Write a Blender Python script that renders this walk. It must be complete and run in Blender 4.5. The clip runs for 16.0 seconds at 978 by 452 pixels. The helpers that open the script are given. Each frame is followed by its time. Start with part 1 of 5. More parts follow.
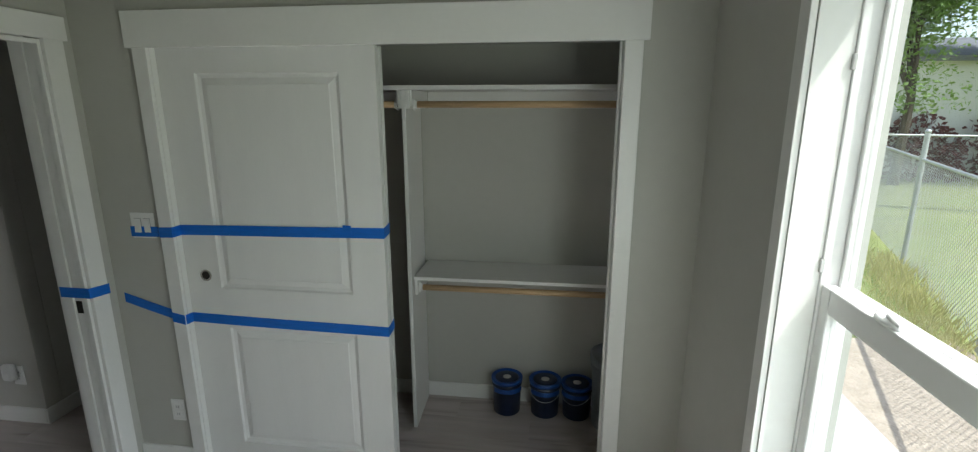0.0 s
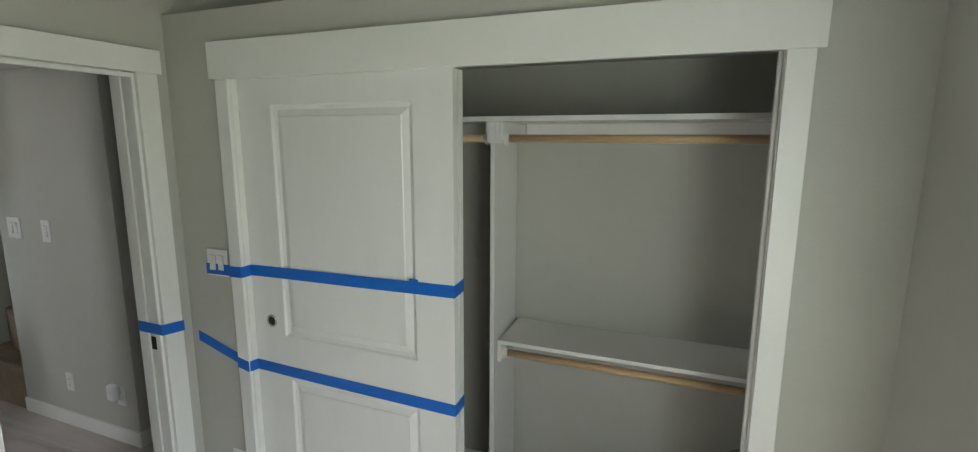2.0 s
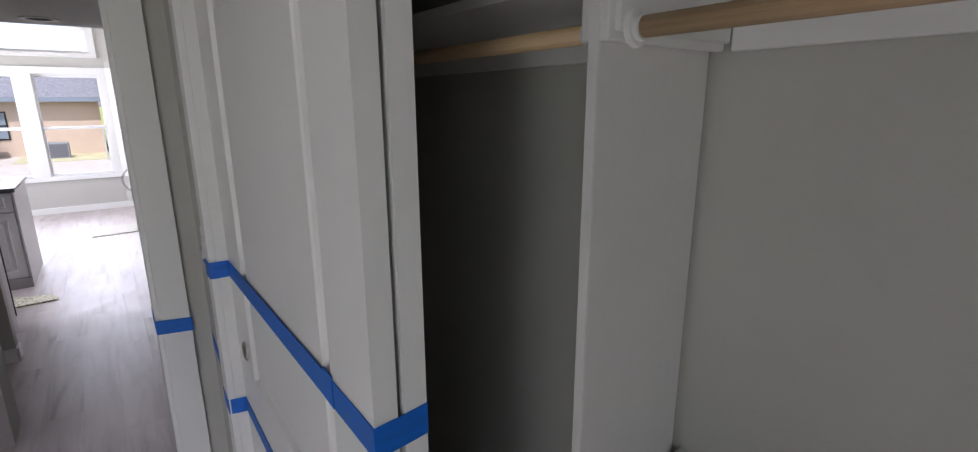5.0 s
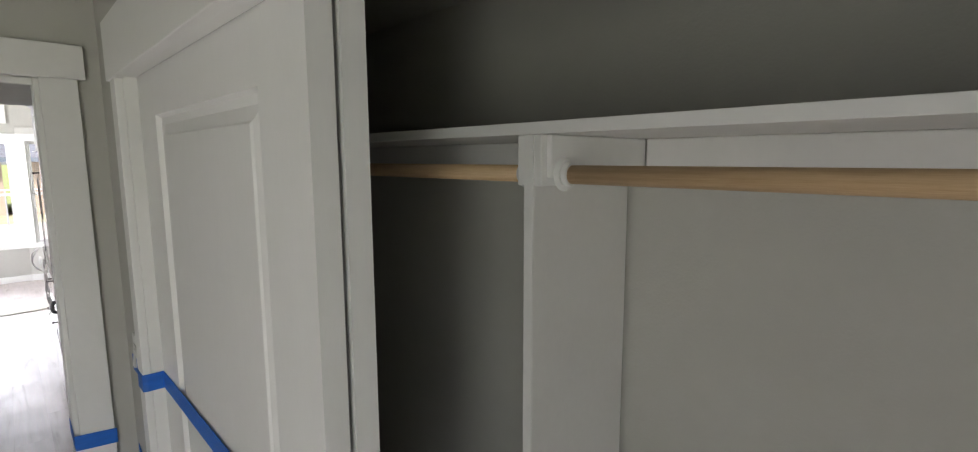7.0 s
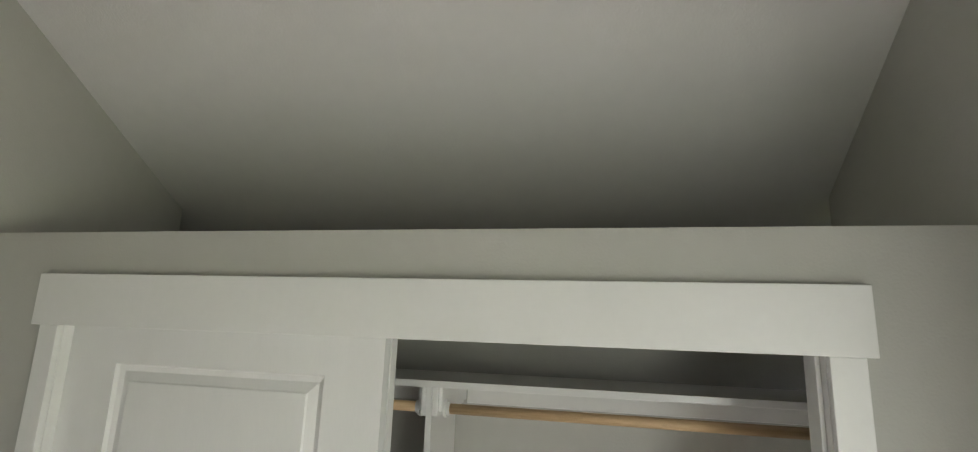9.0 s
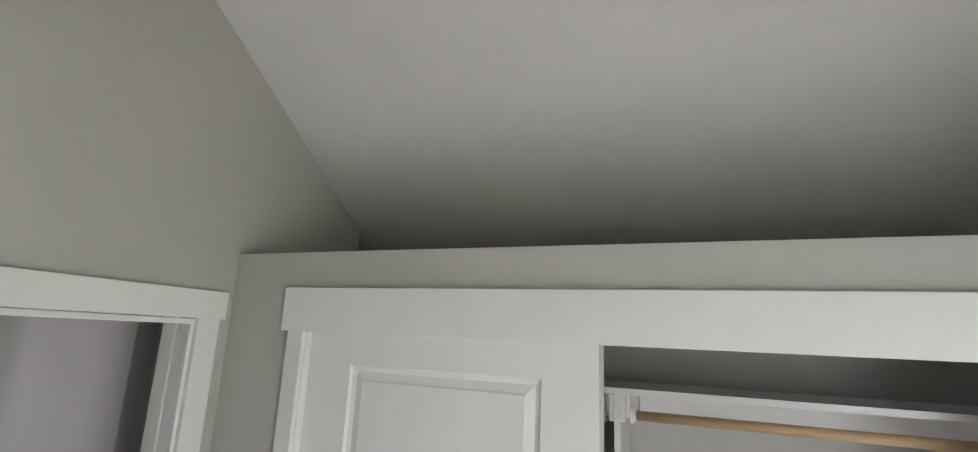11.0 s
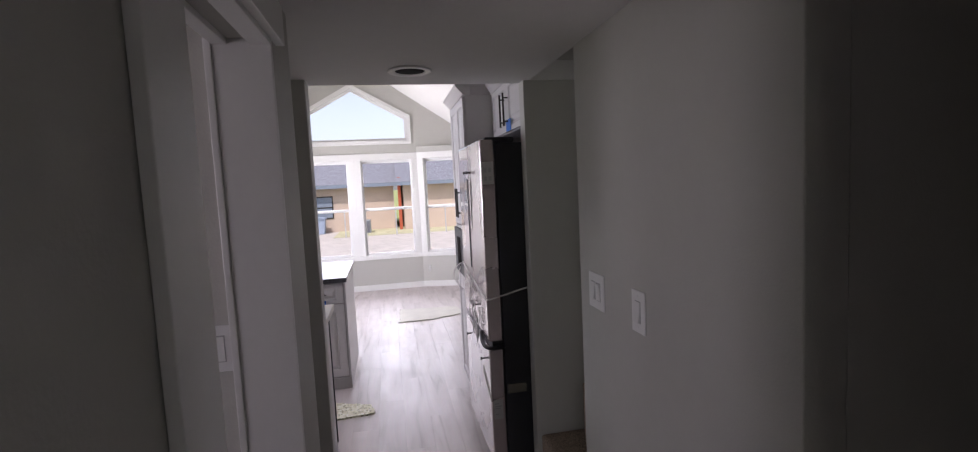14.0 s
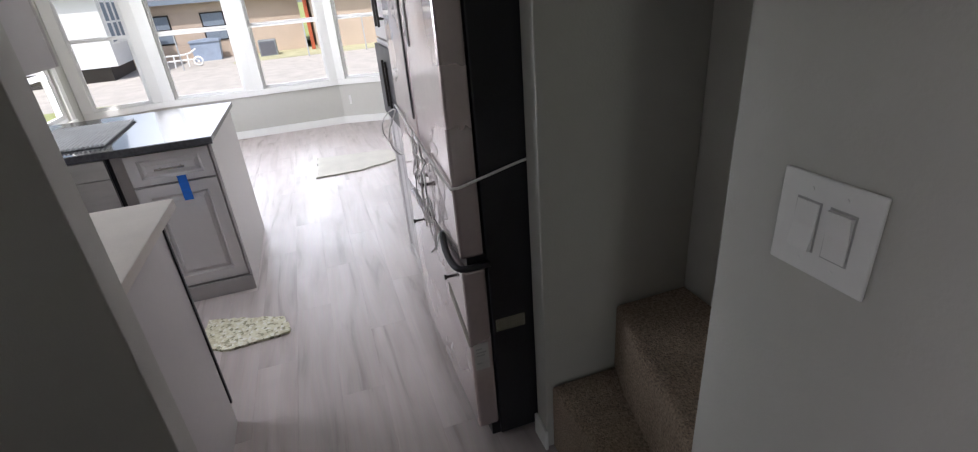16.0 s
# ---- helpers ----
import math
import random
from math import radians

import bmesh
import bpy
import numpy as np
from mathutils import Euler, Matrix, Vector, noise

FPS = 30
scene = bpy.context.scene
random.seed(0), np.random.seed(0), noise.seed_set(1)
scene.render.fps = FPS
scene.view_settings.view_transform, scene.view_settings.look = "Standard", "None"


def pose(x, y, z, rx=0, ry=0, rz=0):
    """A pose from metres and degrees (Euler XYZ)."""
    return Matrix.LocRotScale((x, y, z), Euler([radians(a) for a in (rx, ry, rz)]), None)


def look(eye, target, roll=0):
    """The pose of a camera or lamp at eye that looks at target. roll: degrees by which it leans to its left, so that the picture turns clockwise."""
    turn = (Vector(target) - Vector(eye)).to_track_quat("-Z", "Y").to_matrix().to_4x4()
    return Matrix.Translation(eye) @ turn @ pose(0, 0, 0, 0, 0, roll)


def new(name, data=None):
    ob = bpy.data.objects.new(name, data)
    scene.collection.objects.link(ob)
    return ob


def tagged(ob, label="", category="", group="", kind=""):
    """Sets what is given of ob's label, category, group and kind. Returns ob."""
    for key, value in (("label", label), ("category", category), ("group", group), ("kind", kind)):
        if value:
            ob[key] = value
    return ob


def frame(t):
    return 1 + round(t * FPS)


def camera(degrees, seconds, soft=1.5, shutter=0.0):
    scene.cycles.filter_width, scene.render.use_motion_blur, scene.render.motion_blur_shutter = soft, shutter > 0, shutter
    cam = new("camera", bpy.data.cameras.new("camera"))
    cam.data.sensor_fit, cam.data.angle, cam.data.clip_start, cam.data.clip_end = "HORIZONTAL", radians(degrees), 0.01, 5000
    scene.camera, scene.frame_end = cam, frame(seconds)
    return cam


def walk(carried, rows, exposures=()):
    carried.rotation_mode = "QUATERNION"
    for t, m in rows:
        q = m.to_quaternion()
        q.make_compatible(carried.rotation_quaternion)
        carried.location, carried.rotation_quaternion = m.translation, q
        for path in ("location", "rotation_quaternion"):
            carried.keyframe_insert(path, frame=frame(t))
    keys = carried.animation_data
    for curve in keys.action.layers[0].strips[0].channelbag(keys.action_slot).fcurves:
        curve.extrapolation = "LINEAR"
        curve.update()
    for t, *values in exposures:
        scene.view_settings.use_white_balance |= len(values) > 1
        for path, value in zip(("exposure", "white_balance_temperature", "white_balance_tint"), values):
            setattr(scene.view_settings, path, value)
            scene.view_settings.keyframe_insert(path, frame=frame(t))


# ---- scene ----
cam = camera(88.0, 16.0, soft=1.15)
PATH = [
    (0, (2.082, -2.059, 1.802), (1.833, -0.129, 1.338), -0.0),
    (0.5, (2.068, -2.03, 1.804), (1.818, -0.096, 1.36), -0.2),
    (1, (2.045, -2.018, 1.812), (1.748, -0.09, 1.37), -0.3),
    (1.5, (2.052, -1.892, 1.785), (1.59, 0.012, 1.385), 0.0),
    (2, (2.12, -1.581, 1.805), (1.392, 0.25, 1.465), 0.2),
    (2.5, (2.119, -1.21, 1.777), (1.136, 0.499, 1.442), -0.1),
    (3, (2.044, -0.774, 1.779), (0.83, 0.779, 1.439), -0.4),
    (3.5, (1.98, -0.4, 1.75), (0.581, 0.982, 1.382), 0.0),
    (4, (1.914, -0.246, 1.702), (0.42, 1.01, 1.266), -0.6),
    (4.2, (1.907, -0.223, 1.716), (0.378, 0.996, 1.299), -0.7),
    (6.3, (1.914, -0.195, 1.658), (0.352, 0.916, 1.085), -1.2),
    (6.5, (1.922, -0.213, 1.717), (0.366, 0.951, 1.241), -1.4),
    (7, (1.938, -0.244, 1.835), (0.507, 1.128, 1.57), -0.2),
    (7.5, (1.933, -0.424, 1.905), (0.762, 1.193, 1.785), 1.1),
    (8, (1.881, -0.763, 1.99), (1.015, 1.036, 2.106), 2.3),
    (8.2, (1.882, -0.881, 2.024), (1.147, 0.969, 2.236), 2.7),
    (10.3, (1.772, -1.384, 2.087), (1.445, 0.535, 2.546), 1.6),
    (10.5, (1.716, -1.392, 2.074), (1.282, 0.504, 2.54), 1.7),
    (11, (1.592, -1.409, 2.042), (0.852, 0.398, 2.474), 2.6),
    (11.5, (1.481, -1.275, 2.024), (0.38, 0.371, 2.307), 3.0),
    (12, (1.31, -1.056, 1.933), (-0.115, 0.339, 2.083), 2.4),
    (12.5, (0.961, -0.902, 1.824), (-0.691, 0.226, 1.835), 1.4),
    (13, (0.645, -0.724, 1.758), (-1.165, 0.122, 1.665), 0.2),
    (13.5, (0.325, -0.568, 1.725), (-1.579, 0.032, 1.593), -1.2),
    (14, (0.003, -0.541, 1.676), (-1.953, -0.158, 1.504), -2.8),
    (14.5, (-0.349, -0.558, 1.653), (-2.319, -0.315, 1.406), -3.2),
    (15, (-0.688, -0.41, 1.602), (-2.638, -0.179, 1.226), -3.0),
    (15.5, (-0.994, -0.375, 1.589), (-2.877, -0.041, 1.004), -3.3),
    (16, (-1.339, -0.366, 1.564), (-3.06, 0.174, 0.699), -4.8),
]
EXPOSURES = [
    (0.0, 0.48, 6050, 5), (1.5, 0.48, 6100, 5), (2.0, 1.0, 6250, 6), (2.5, 1.17, 6250, 7), (3.0, 0.87, 6400, 13), (3.5, 0.6, 6350, 19), (4.0, 0.4, 6000, 23), (6.5, 0.75, 6150, 20), (7.0, 0.82, 6300, 17), (7.5, 1.0, 6400, 12), (8.0, 1.08, 6500, 10),
    (10.5, 1.50, 6050, 19), (12.0, 1.28, 5920, 23), (12.5, 1.17, 5850, 28), (13.0, 0.9, 5850, 34), (13.5, 0.2, 6050, 36), (14.5, 0.2, 6200, 16), (15.5, 0.2, 6100, 17), (16.0, 0.36, 6150, 17)]
walk(cam, [(t, look(eye, target, roll)) for t, eye, target, roll in PATH], EXPOSURES)

# ---- light ----
SUN_DIR = Vector((0.62, -0.32, 1.12)).normalized()
world = bpy.data.worlds.new("sky")
scene.world = world
world.use_nodes = True
wn = world.node_tree
sky = wn.nodes.new("ShaderNodeTexSky")
sky.sky_type = "NISHITA"
sky.sun_disc = False
sky.dust_density = 1.6
sky.sun_elevation = math.asin(SUN_DIR.z)
sky.sun_rotation = math.atan2(SUN_DIR.x, SUN_DIR.y)
wn.nodes["Background"].inputs[1].default_value = 0.15
haze = wn.nodes.new("ShaderNodeHueSaturation")     # thin high haze
haze.inputs["Saturation"].default_value, haze.inputs["Value"].default_value = 0.55, 1.2
wn.links.new(sky.outputs[0], haze.inputs["Color"])
wn.links.new(haze.outputs[0], wn.nodes["Background"].inputs[0])
sun = new("sun", bpy.data.lights.new("sun", "SUN"))
sun.data.energy, sun.data.angle, sun.data.color = 3.6, radians(0.5), (1, 0.95, 0.87)
sun.rotation_mode = "QUATERNION"
sun.rotation_quaternion = SUN_DIR.to_track_quat("Z", "Y")


def sky_light(name, at, away, down, w, h, power, spread=62, color=(0.95, 0.98, 1.0)):
    """Sky or ground light through a window opening: a lamp added there that shines inwards and down (up if negative).
    """
    ob = new(name, bpy.data.lights.new(name, "AREA"))
    d = ob.data
    d.shape, d.size, d.size_y, d.energy, d.spread = "RECTANGLE", w, h, power, radians(spread)
    d.color = color
    aim = Vector((away[0] * math.cos(radians(down)), away[1] * math.cos(radians(down)), -math.sin(radians(down))))
    ob.matrix_world = look(at, Vector(at) + aim)
    return ob


sky_light("east_window_sky", (2.70, -1.62, 1.33), (-0.72, 0.694), 8, 0.5, 1.5, 3.0, 172)
sky_light("east_window_high_sky", (2.73, -1.355, 1.33), (-1, 0), 42, 1.1, 1.6, 6.0, 66)
sky_light("east_window_lawn", (2.68, -1.62, 1.30), (-0.72, 0.694), -26, 0.5, 1.3, 1.8, 168, (0.95, 1.0, 0.66))
sky_light("bay_sky", (-8.44, -1.08, 1.35), (1, 0), 30, 2.9, 1.5, 10, 56)
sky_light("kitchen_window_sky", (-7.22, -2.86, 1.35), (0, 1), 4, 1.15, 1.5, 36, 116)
# Upward lamp added for the kitchen ceiling, in place of yard bounce through the bay
sky_light("kitchen_ceiling_fill", (-7.22, -2.85, 1.35), (0, 1), -30, 1.15, 1.4, 15, 110, (1.0, 0.98, 0.88))
# Lamp in the added counter window, fills cabinet sides and the near floor
sky_light("added_counter_window_sky", (-4.15, -2.88, 1.62), (0, 1), 4, 1.0, 0.9, 17, 130)
# Lamp in the unseen bathroom window, added to light the bathroom and hall
sky_light("unseen_bath_window_sky", (-0.62, -2.86, 1.6), (-0.45, 0.893), 8, 0.5, 0.85, 3.2, 125, (1.0, 0.92, 0.97))
# Lamp in the added recess window, brightens the stair and hall wall
sky_light("added_recess_window_sky", (-1.98, -2.88, 1.6), (0, 1), 12, 0.45, 0.85, 0.6, 110, (1.0, 0.95, 0.93))

# ---- materials ----


def mat(name, color, rough=0.6, metal=0.0, vary=0.06, scale=3.0, bump=0.0, bump_scale=200.0, stretch=(1, 1, 1), color2=None, fine=0.0, coat=0.0, bump_dist=0.002):
    """A painted or plain surface: two scales of tone, and a fine relief."""
    m = bpy.data.materials.new(name)
    m.use_nodes = True
    nt = m.node_tree
    b = nt.nodes["Principled BSDF"]
    b.inputs["Roughness"].default_value = rough
    b.inputs["Metallic"].default_value = metal
    b.inputs["Coat Weight"].default_value = coat
    b.inputs["Coat Roughness"].default_value = 0.08
    tc = nt.nodes.new("ShaderNodeTexCoord")
    mp = nt.nodes.new("ShaderNodeMapping")
    mp.inputs["Scale"].default_value = stretch
    nt.links.new(tc.outputs["Object"], mp.inputs[0])
    n1 = nt.nodes.new("ShaderNodeTexNoise")
    n1.inputs["Scale"].default_value, n1.inputs["Detail"].default_value = scale, 5
    n2 = nt.nodes.new("ShaderNodeTexNoise")
    n2.inputs["Scale"].default_value, n2.inputs["Detail"].default_value = scale * 18, 3
    nt.links.new(mp.outputs[0], n1.inputs["Vector"])
    nt.links.new(mp.outputs[0], n2.inputs["Vector"])
    ad = nt.nodes.new("ShaderNodeMix")
    ad.inputs[0].default_value = 0.35 + fine
    nt.links.new(n1.outputs["Fac"], ad.inputs[2])
    nt.links.new(n2.outputs["Fac"], ad.inputs[3])
    mix = nt.nodes.new("ShaderNodeMix")
    mix.data_type = "RGBA"
    c2 = color2 or tuple(c * (1 - vary * 2.2) for c in color)
    mix.inputs[6].default_value, mix.inputs[7].default_value = (*c2, 1), (*(min(1, c * (1 + vary)) for c in color), 1)
    ramp = nt.nodes.new("ShaderNodeMapRange")
    ramp.inputs[1].default_value, ramp.inputs[2].default_value = 0.3, 0.7
    nt.links.new(ad.outputs[0], ramp.inputs[0])
    nt.links.new(ramp.outputs[0], mix.inputs[0])
    nt.links.new(mix.outputs[2], b.inputs["Base Color"])
    rr = nt.nodes.new("ShaderNodeMapRange")
    rr.inputs[3].default_value, rr.inputs[4].default_value = max(0.02, rough - 0.06), min(1, rough + 0.08)
    nt.links.new(n1.outputs["Fac"], rr.inputs[0])
    nt.links.new(rr.outputs[0], b.inputs["Roughness"])
    if bump:
        n3 = nt.nodes.new("ShaderNodeTexNoise")
        n3.inputs["Scale"].default_value, n3.inputs["Detail"].default_value = bump_scale, 2
        nt.links.new(mp.outputs[0], n3.inputs["Vector"])
        bp = nt.nodes.new("ShaderNodeBump")
        bp.inputs["Strength"].default_value, bp.inputs["Distance"].default_value = bump, bump_dist
        nt.links.new(n3.outputs["Fac"], bp.inputs["Height"])
        nt.links.new(bp.outputs[0], b.inputs["Normal"])
    return m


M_WALL = mat("greige_wall_paint", (0.50, 0.495, 0.455), 0.55, vary=0.02, scale=1.2, bump=0.32, bump_scale=140, bump_dist=0.002)
M_CEIL = mat("ceiling_paint", (0.70, 0.69, 0.665), 0.8, vary=0.02, scale=1.0, bump=0.3, bump_scale=110, bump_dist=0.003)
M_TRIM = mat("white_trim_paint", (0.80, 0.80, 0.775), 0.34, vary=0.015, scale=2.5, bump=0.08, bump_scale=60)
M_DOOR = mat("white_door_paint", (0.79, 0.79, 0.77), 0.38, vary=0.015, scale=2.0, bump=0.05, bump_scale=45, stretch=(6, 6, 1))
M_MELA = mat("white_shelf_board", (0.76, 0.75, 0.725), 0.45, vary=0.02, scale=3)
M_PLAST = mat("white_plastic", (0.78, 0.78, 0.76), 0.3, vary=0.01)
M_VINYL = mat("white_window_vinyl", (0.82, 0.82, 0.81), 0.35, vary=0.015)
M_TAPE = mat("blue_masking_tape", (0.004, 0.14, 0.60), 0.5, vary=0.08, scale=14, bump=0.25, bump_scale=300, stretch=(1, 1, 6))
M_CHROME = mat("satin_nickel", (0.55, 0.53, 0.5), 0.25, metal=1.0, vary=0.05)
M_BRONZE = mat("dark_bronze", (0.05, 0.045, 0.04), 0.4, metal=0.8)
M_BLACK = mat("black_appliance_paint", (0.012, 0.012, 0.016), 0.45, vary=0.2, scale=6)
M_DARKGAP = mat("dark_cavity", (0.015, 0.015, 0.015), 0.9)
M_STEEL = mat("stainless_steel", (0.56, 0.475, 0.465), 0.26, metal=0.6, vary=0.05, scale=2, bump=0.16, bump_scale=9, coat=1.0, bump_dist=0.006)
M_STEEL.node_tree.nodes["Principled BSDF"].inputs["Coat Roughness"].default_value = 0.03
_n = M_STEEL.node_tree     # the film over the steel ripples its gloss
_n.links.new(next(n for n in _n.nodes if n.type == "BUMP").outputs[0], _n.nodes["Principled BSDF"].inputs["Coat Normal"])
M_STEEL2 = mat("brushed_steel", (0.5, 0.49, 0.47), 0.3, metal=1.0, vary=0.05, stretch=(1, 1, 12))
M_CAB = mat("pale_grey_cabinet_paint", (0.57, 0.545, 0.54), 0.4, vary=0.02, scale=2)
M_CABDK = mat("grey_cabinet_paint", (0.36, 0.335, 0.325), 0.45, vary=0.03, scale=2)
M_STONE = mat("dark_polished_stone", (0.02, 0.02, 0.022), 0.07, vary=0.3, scale=60, color2=(0.07, 0.07, 0.075))
M_STONE.node_tree.nodes["Principled BSDF"].inputs["Specular IOR Level"].default_value = 0.4
M_CREAM = mat("pale_laminate_top", (0.62, 0.58, 0.53), 0.5, vary=0.05, scale=9)
M_CARPET = mat("brown_speckled_carpet", (0.47, 0.37, 0.27), 0.95, scale=8, color2=(0.15, 0.11, 0.08), bump=1.0, bump_scale=200, fine=0.45, bump_dist=0.01)
M_BOARD = mat("pale_fibre_board", (0.60, 0.58, 0.52), 0.8, scale=5, vary=0.08)
M_BUCKET = mat("navy_bucket_plastic", (0.012, 0.022, 0.06), 0.35, vary=0.1)
M_LID = mat("blue_lid_plastic", (0.02, 0.09, 0.36), 0.4, vary=0.2, scale=18)
M_GREYB = mat("grey_bucket_plastic", (0.22, 0.24, 0.25), 0.45, vary=0.12, scale=10)
# grey of small parts and print, also the painted shade round switch rockers
M_GAP = mat("grey_plastic_and_gap_shade", (0.44, 0.44, 0.43), 0.6)
M_LABEL = mat("white_label_paper", (0.58, 0.57, 0.55), 0.7, vary=0.05, scale=20)
M_INK = mat("grey_print", (0.12, 0.12, 0.14), 0.7)
M_WIRE = mat("white_cord", (0.7, 0.68, 0.66), 0.5)
M_LENS = mat("frosted_lens", (0.75, 0.75, 0.74), 0.4, vary=0.01)
M_GRASS = mat("lawn", (0.27, 0.34, 0.10), 0.95, scale=0.6, color2=(0.33, 0.32, 0.14), bump=0.8, bump_scale=30, fine=0.2, bump_dist=0.03)
M_GRAVEL = mat("gravel", (0.60, 0.51, 0.42), 0.95, scale=7, color2=(0.33, 0.27, 0.21), bump=0.7, bump_scale=25, fine=0.3, bump_dist=0.03)
M_YARD = mat("pale_gravel_yard", (0.50, 0.46, 0.41), 0.95, scale=2, color2=(0.38, 0.35, 0.31), bump=0.8, bump_scale=20, bump_dist=0.02)
M_CONC = mat("concrete", (0.62, 0.61, 0.58), 0.9, scale=4, vary=0.1, bump=0.4, bump_scale=60)
M_TAN = mat("tan_siding", (0.54, 0.43, 0.34), 0.8, scale=1.5, vary=0.05)
M_ROOF = mat("grey_shingles", (0.21, 0.215, 0.24), 0.9, scale=8, vary=0.2, bump=0.6, bump_scale=15, bump_dist=0.02)
M_WHITESIDE = mat("white_siding", (0.72, 0.72, 0.71), 0.7, scale=1.5, vary=0.03)
M_RUST = mat("rust_red_post", (0.42, 0.09, 0.035), 0.7, vary=0.1)
M_GALV = mat("galvanised_steel", (0.52, 0.53, 0.54), 0.5, metal=0.35, vary=0.1, scale=8)
M_BARK = mat("bark", (0.11, 0.085, 0.065), 0.95, scale=6, vary=0.25, bump=1.0, bump_scale=24, stretch=(1, 1, 0.25), bump_dist=0.03)
M_DRYLAWN = mat("dry_lawn", (0.46, 0.44, 0.27), 0.95, scale=1.5, vary=0.12)
M_BIN = mat("blue_grey_bin_plastic", (0.30, 0.36, 0.46), 0.6, vary=0.08)
M_HEDGE = mat("dark_red_shrub", (0.14, 0.05, 0.045), 0.9, scale=4, vary=0.2)
M_GREYPAINT = mat("slate_blue_paint", (0.20, 0.24, 0.29), 0.7)


def leaf_material(name, color, through_color):
    m = mat(name, color, 0.6, scale=0.7, vary=0.25)
    nt = m.node_tree
    b = nt.nodes["Principled BSDF"]
    t = nt.nodes.new("ShaderNodeBsdfTranslucent")
    t.inputs[0].default_value = (*through_color, 1)
    mx = nt.nodes.new("ShaderNodeMixShader")
    mx.inputs[0].default_value = 0.35
    nt.links.new(b.outputs[0], mx.inputs[1])
    nt.links.new(t.outputs[0], mx.inputs[2])
    nt.links.new(mx.outputs[0], nt.nodes["Material Output"].inputs[0])
    return m


M_LEAF = leaf_material("leaves", (0.16, 0.26, 0.06), (0.36, 0.52, 0.10))
M_BLADE = leaf_material("dry_grass_blades", (0.62, 0.58, 0.30), (0.62, 0.58, 0.28))


def glass_material():
    m = bpy.data.materials.new("window_glass")
    m.use_nodes = True
    b = m.node_tree.nodes["Principled BSDF"]
    b.inputs["Base Color"].default_value = (0.97, 0.99, 0.98, 1)
    b.inputs["Transmission Weight"].default_value = 1.0
    b.inputs["Roughness"].default_value = 0.0
    b.inputs["IOR"].default_value = 1.12
    return m


M_GLASS = glass_material()


def wood_material(name, light, dark, ring=28.0):
    """Pine rod: long grain along its own x."""
    m = mat(name, light, 0.5, color2=dark, scale=3, stretch=(0.6, ring, ring), fine=0.1)
    return m


def flake_material(name, colors, size):
    """Bonded foam or carpet: small flakes, each of its own tone."""
    m = mat(name, colors[0], 0.95, vary=0.05)
    nt = m.node_tree
    b = nt.nodes["Principled BSDF"]
    tc = nt.nodes.new("ShaderNodeTexCoord")
    vo = nt.nodes.new("ShaderNodeTexVoronoi")
    vo.inputs["Scale"].default_value = 1 / size
    nt.links.new(tc.outputs["Object"], vo.inputs["Vector"])
    sep = nt.nodes.new("ShaderNodeSeparateColor")
    nt.links.new(vo.outputs["Color"], sep.inputs[0])
    cr = nt.nodes.new("ShaderNodeValToRGB")
    cr.color_ramp.interpolation = "CONSTANT"
    e = cr.color_ramp.elements
    e[0].color, e[1].position, e[1].color = (*colors[0], 1), 0.45, (*colors[1], 1)
    for k, c in enumerate(colors[2:]):
        e.new(0.7 + 0.15 * k).color = (*c, 1)
    nt.links.new(sep.outputs[0], cr.inputs[0])
    nt.links.new(cr.outputs[0], b.inputs["Base Color"])
    bp = nt.nodes.new("ShaderNodeBump")
    bp.inputs["Strength"].default_value, bp.inputs["Distance"].default_value = 0.6, 0.004
    nt.links.new(vo.outputs["Distance"], bp.inputs["Height"])
    nt.links.new(bp.outputs[0], b.inputs["Normal"])
    return m


M_PAD = flake_material("speckled_foam_pad", [(0.70, 0.68, 0.52), (0.60, 0.56, 0.40), (0.78, 0.77, 0.68), (0.34, 0.33, 0.22)], 0.014)
M_PINE = wood_material("pine_rod", (0.68, 0.50, 0.30), (0.47, 0.30, 0.15), 40)


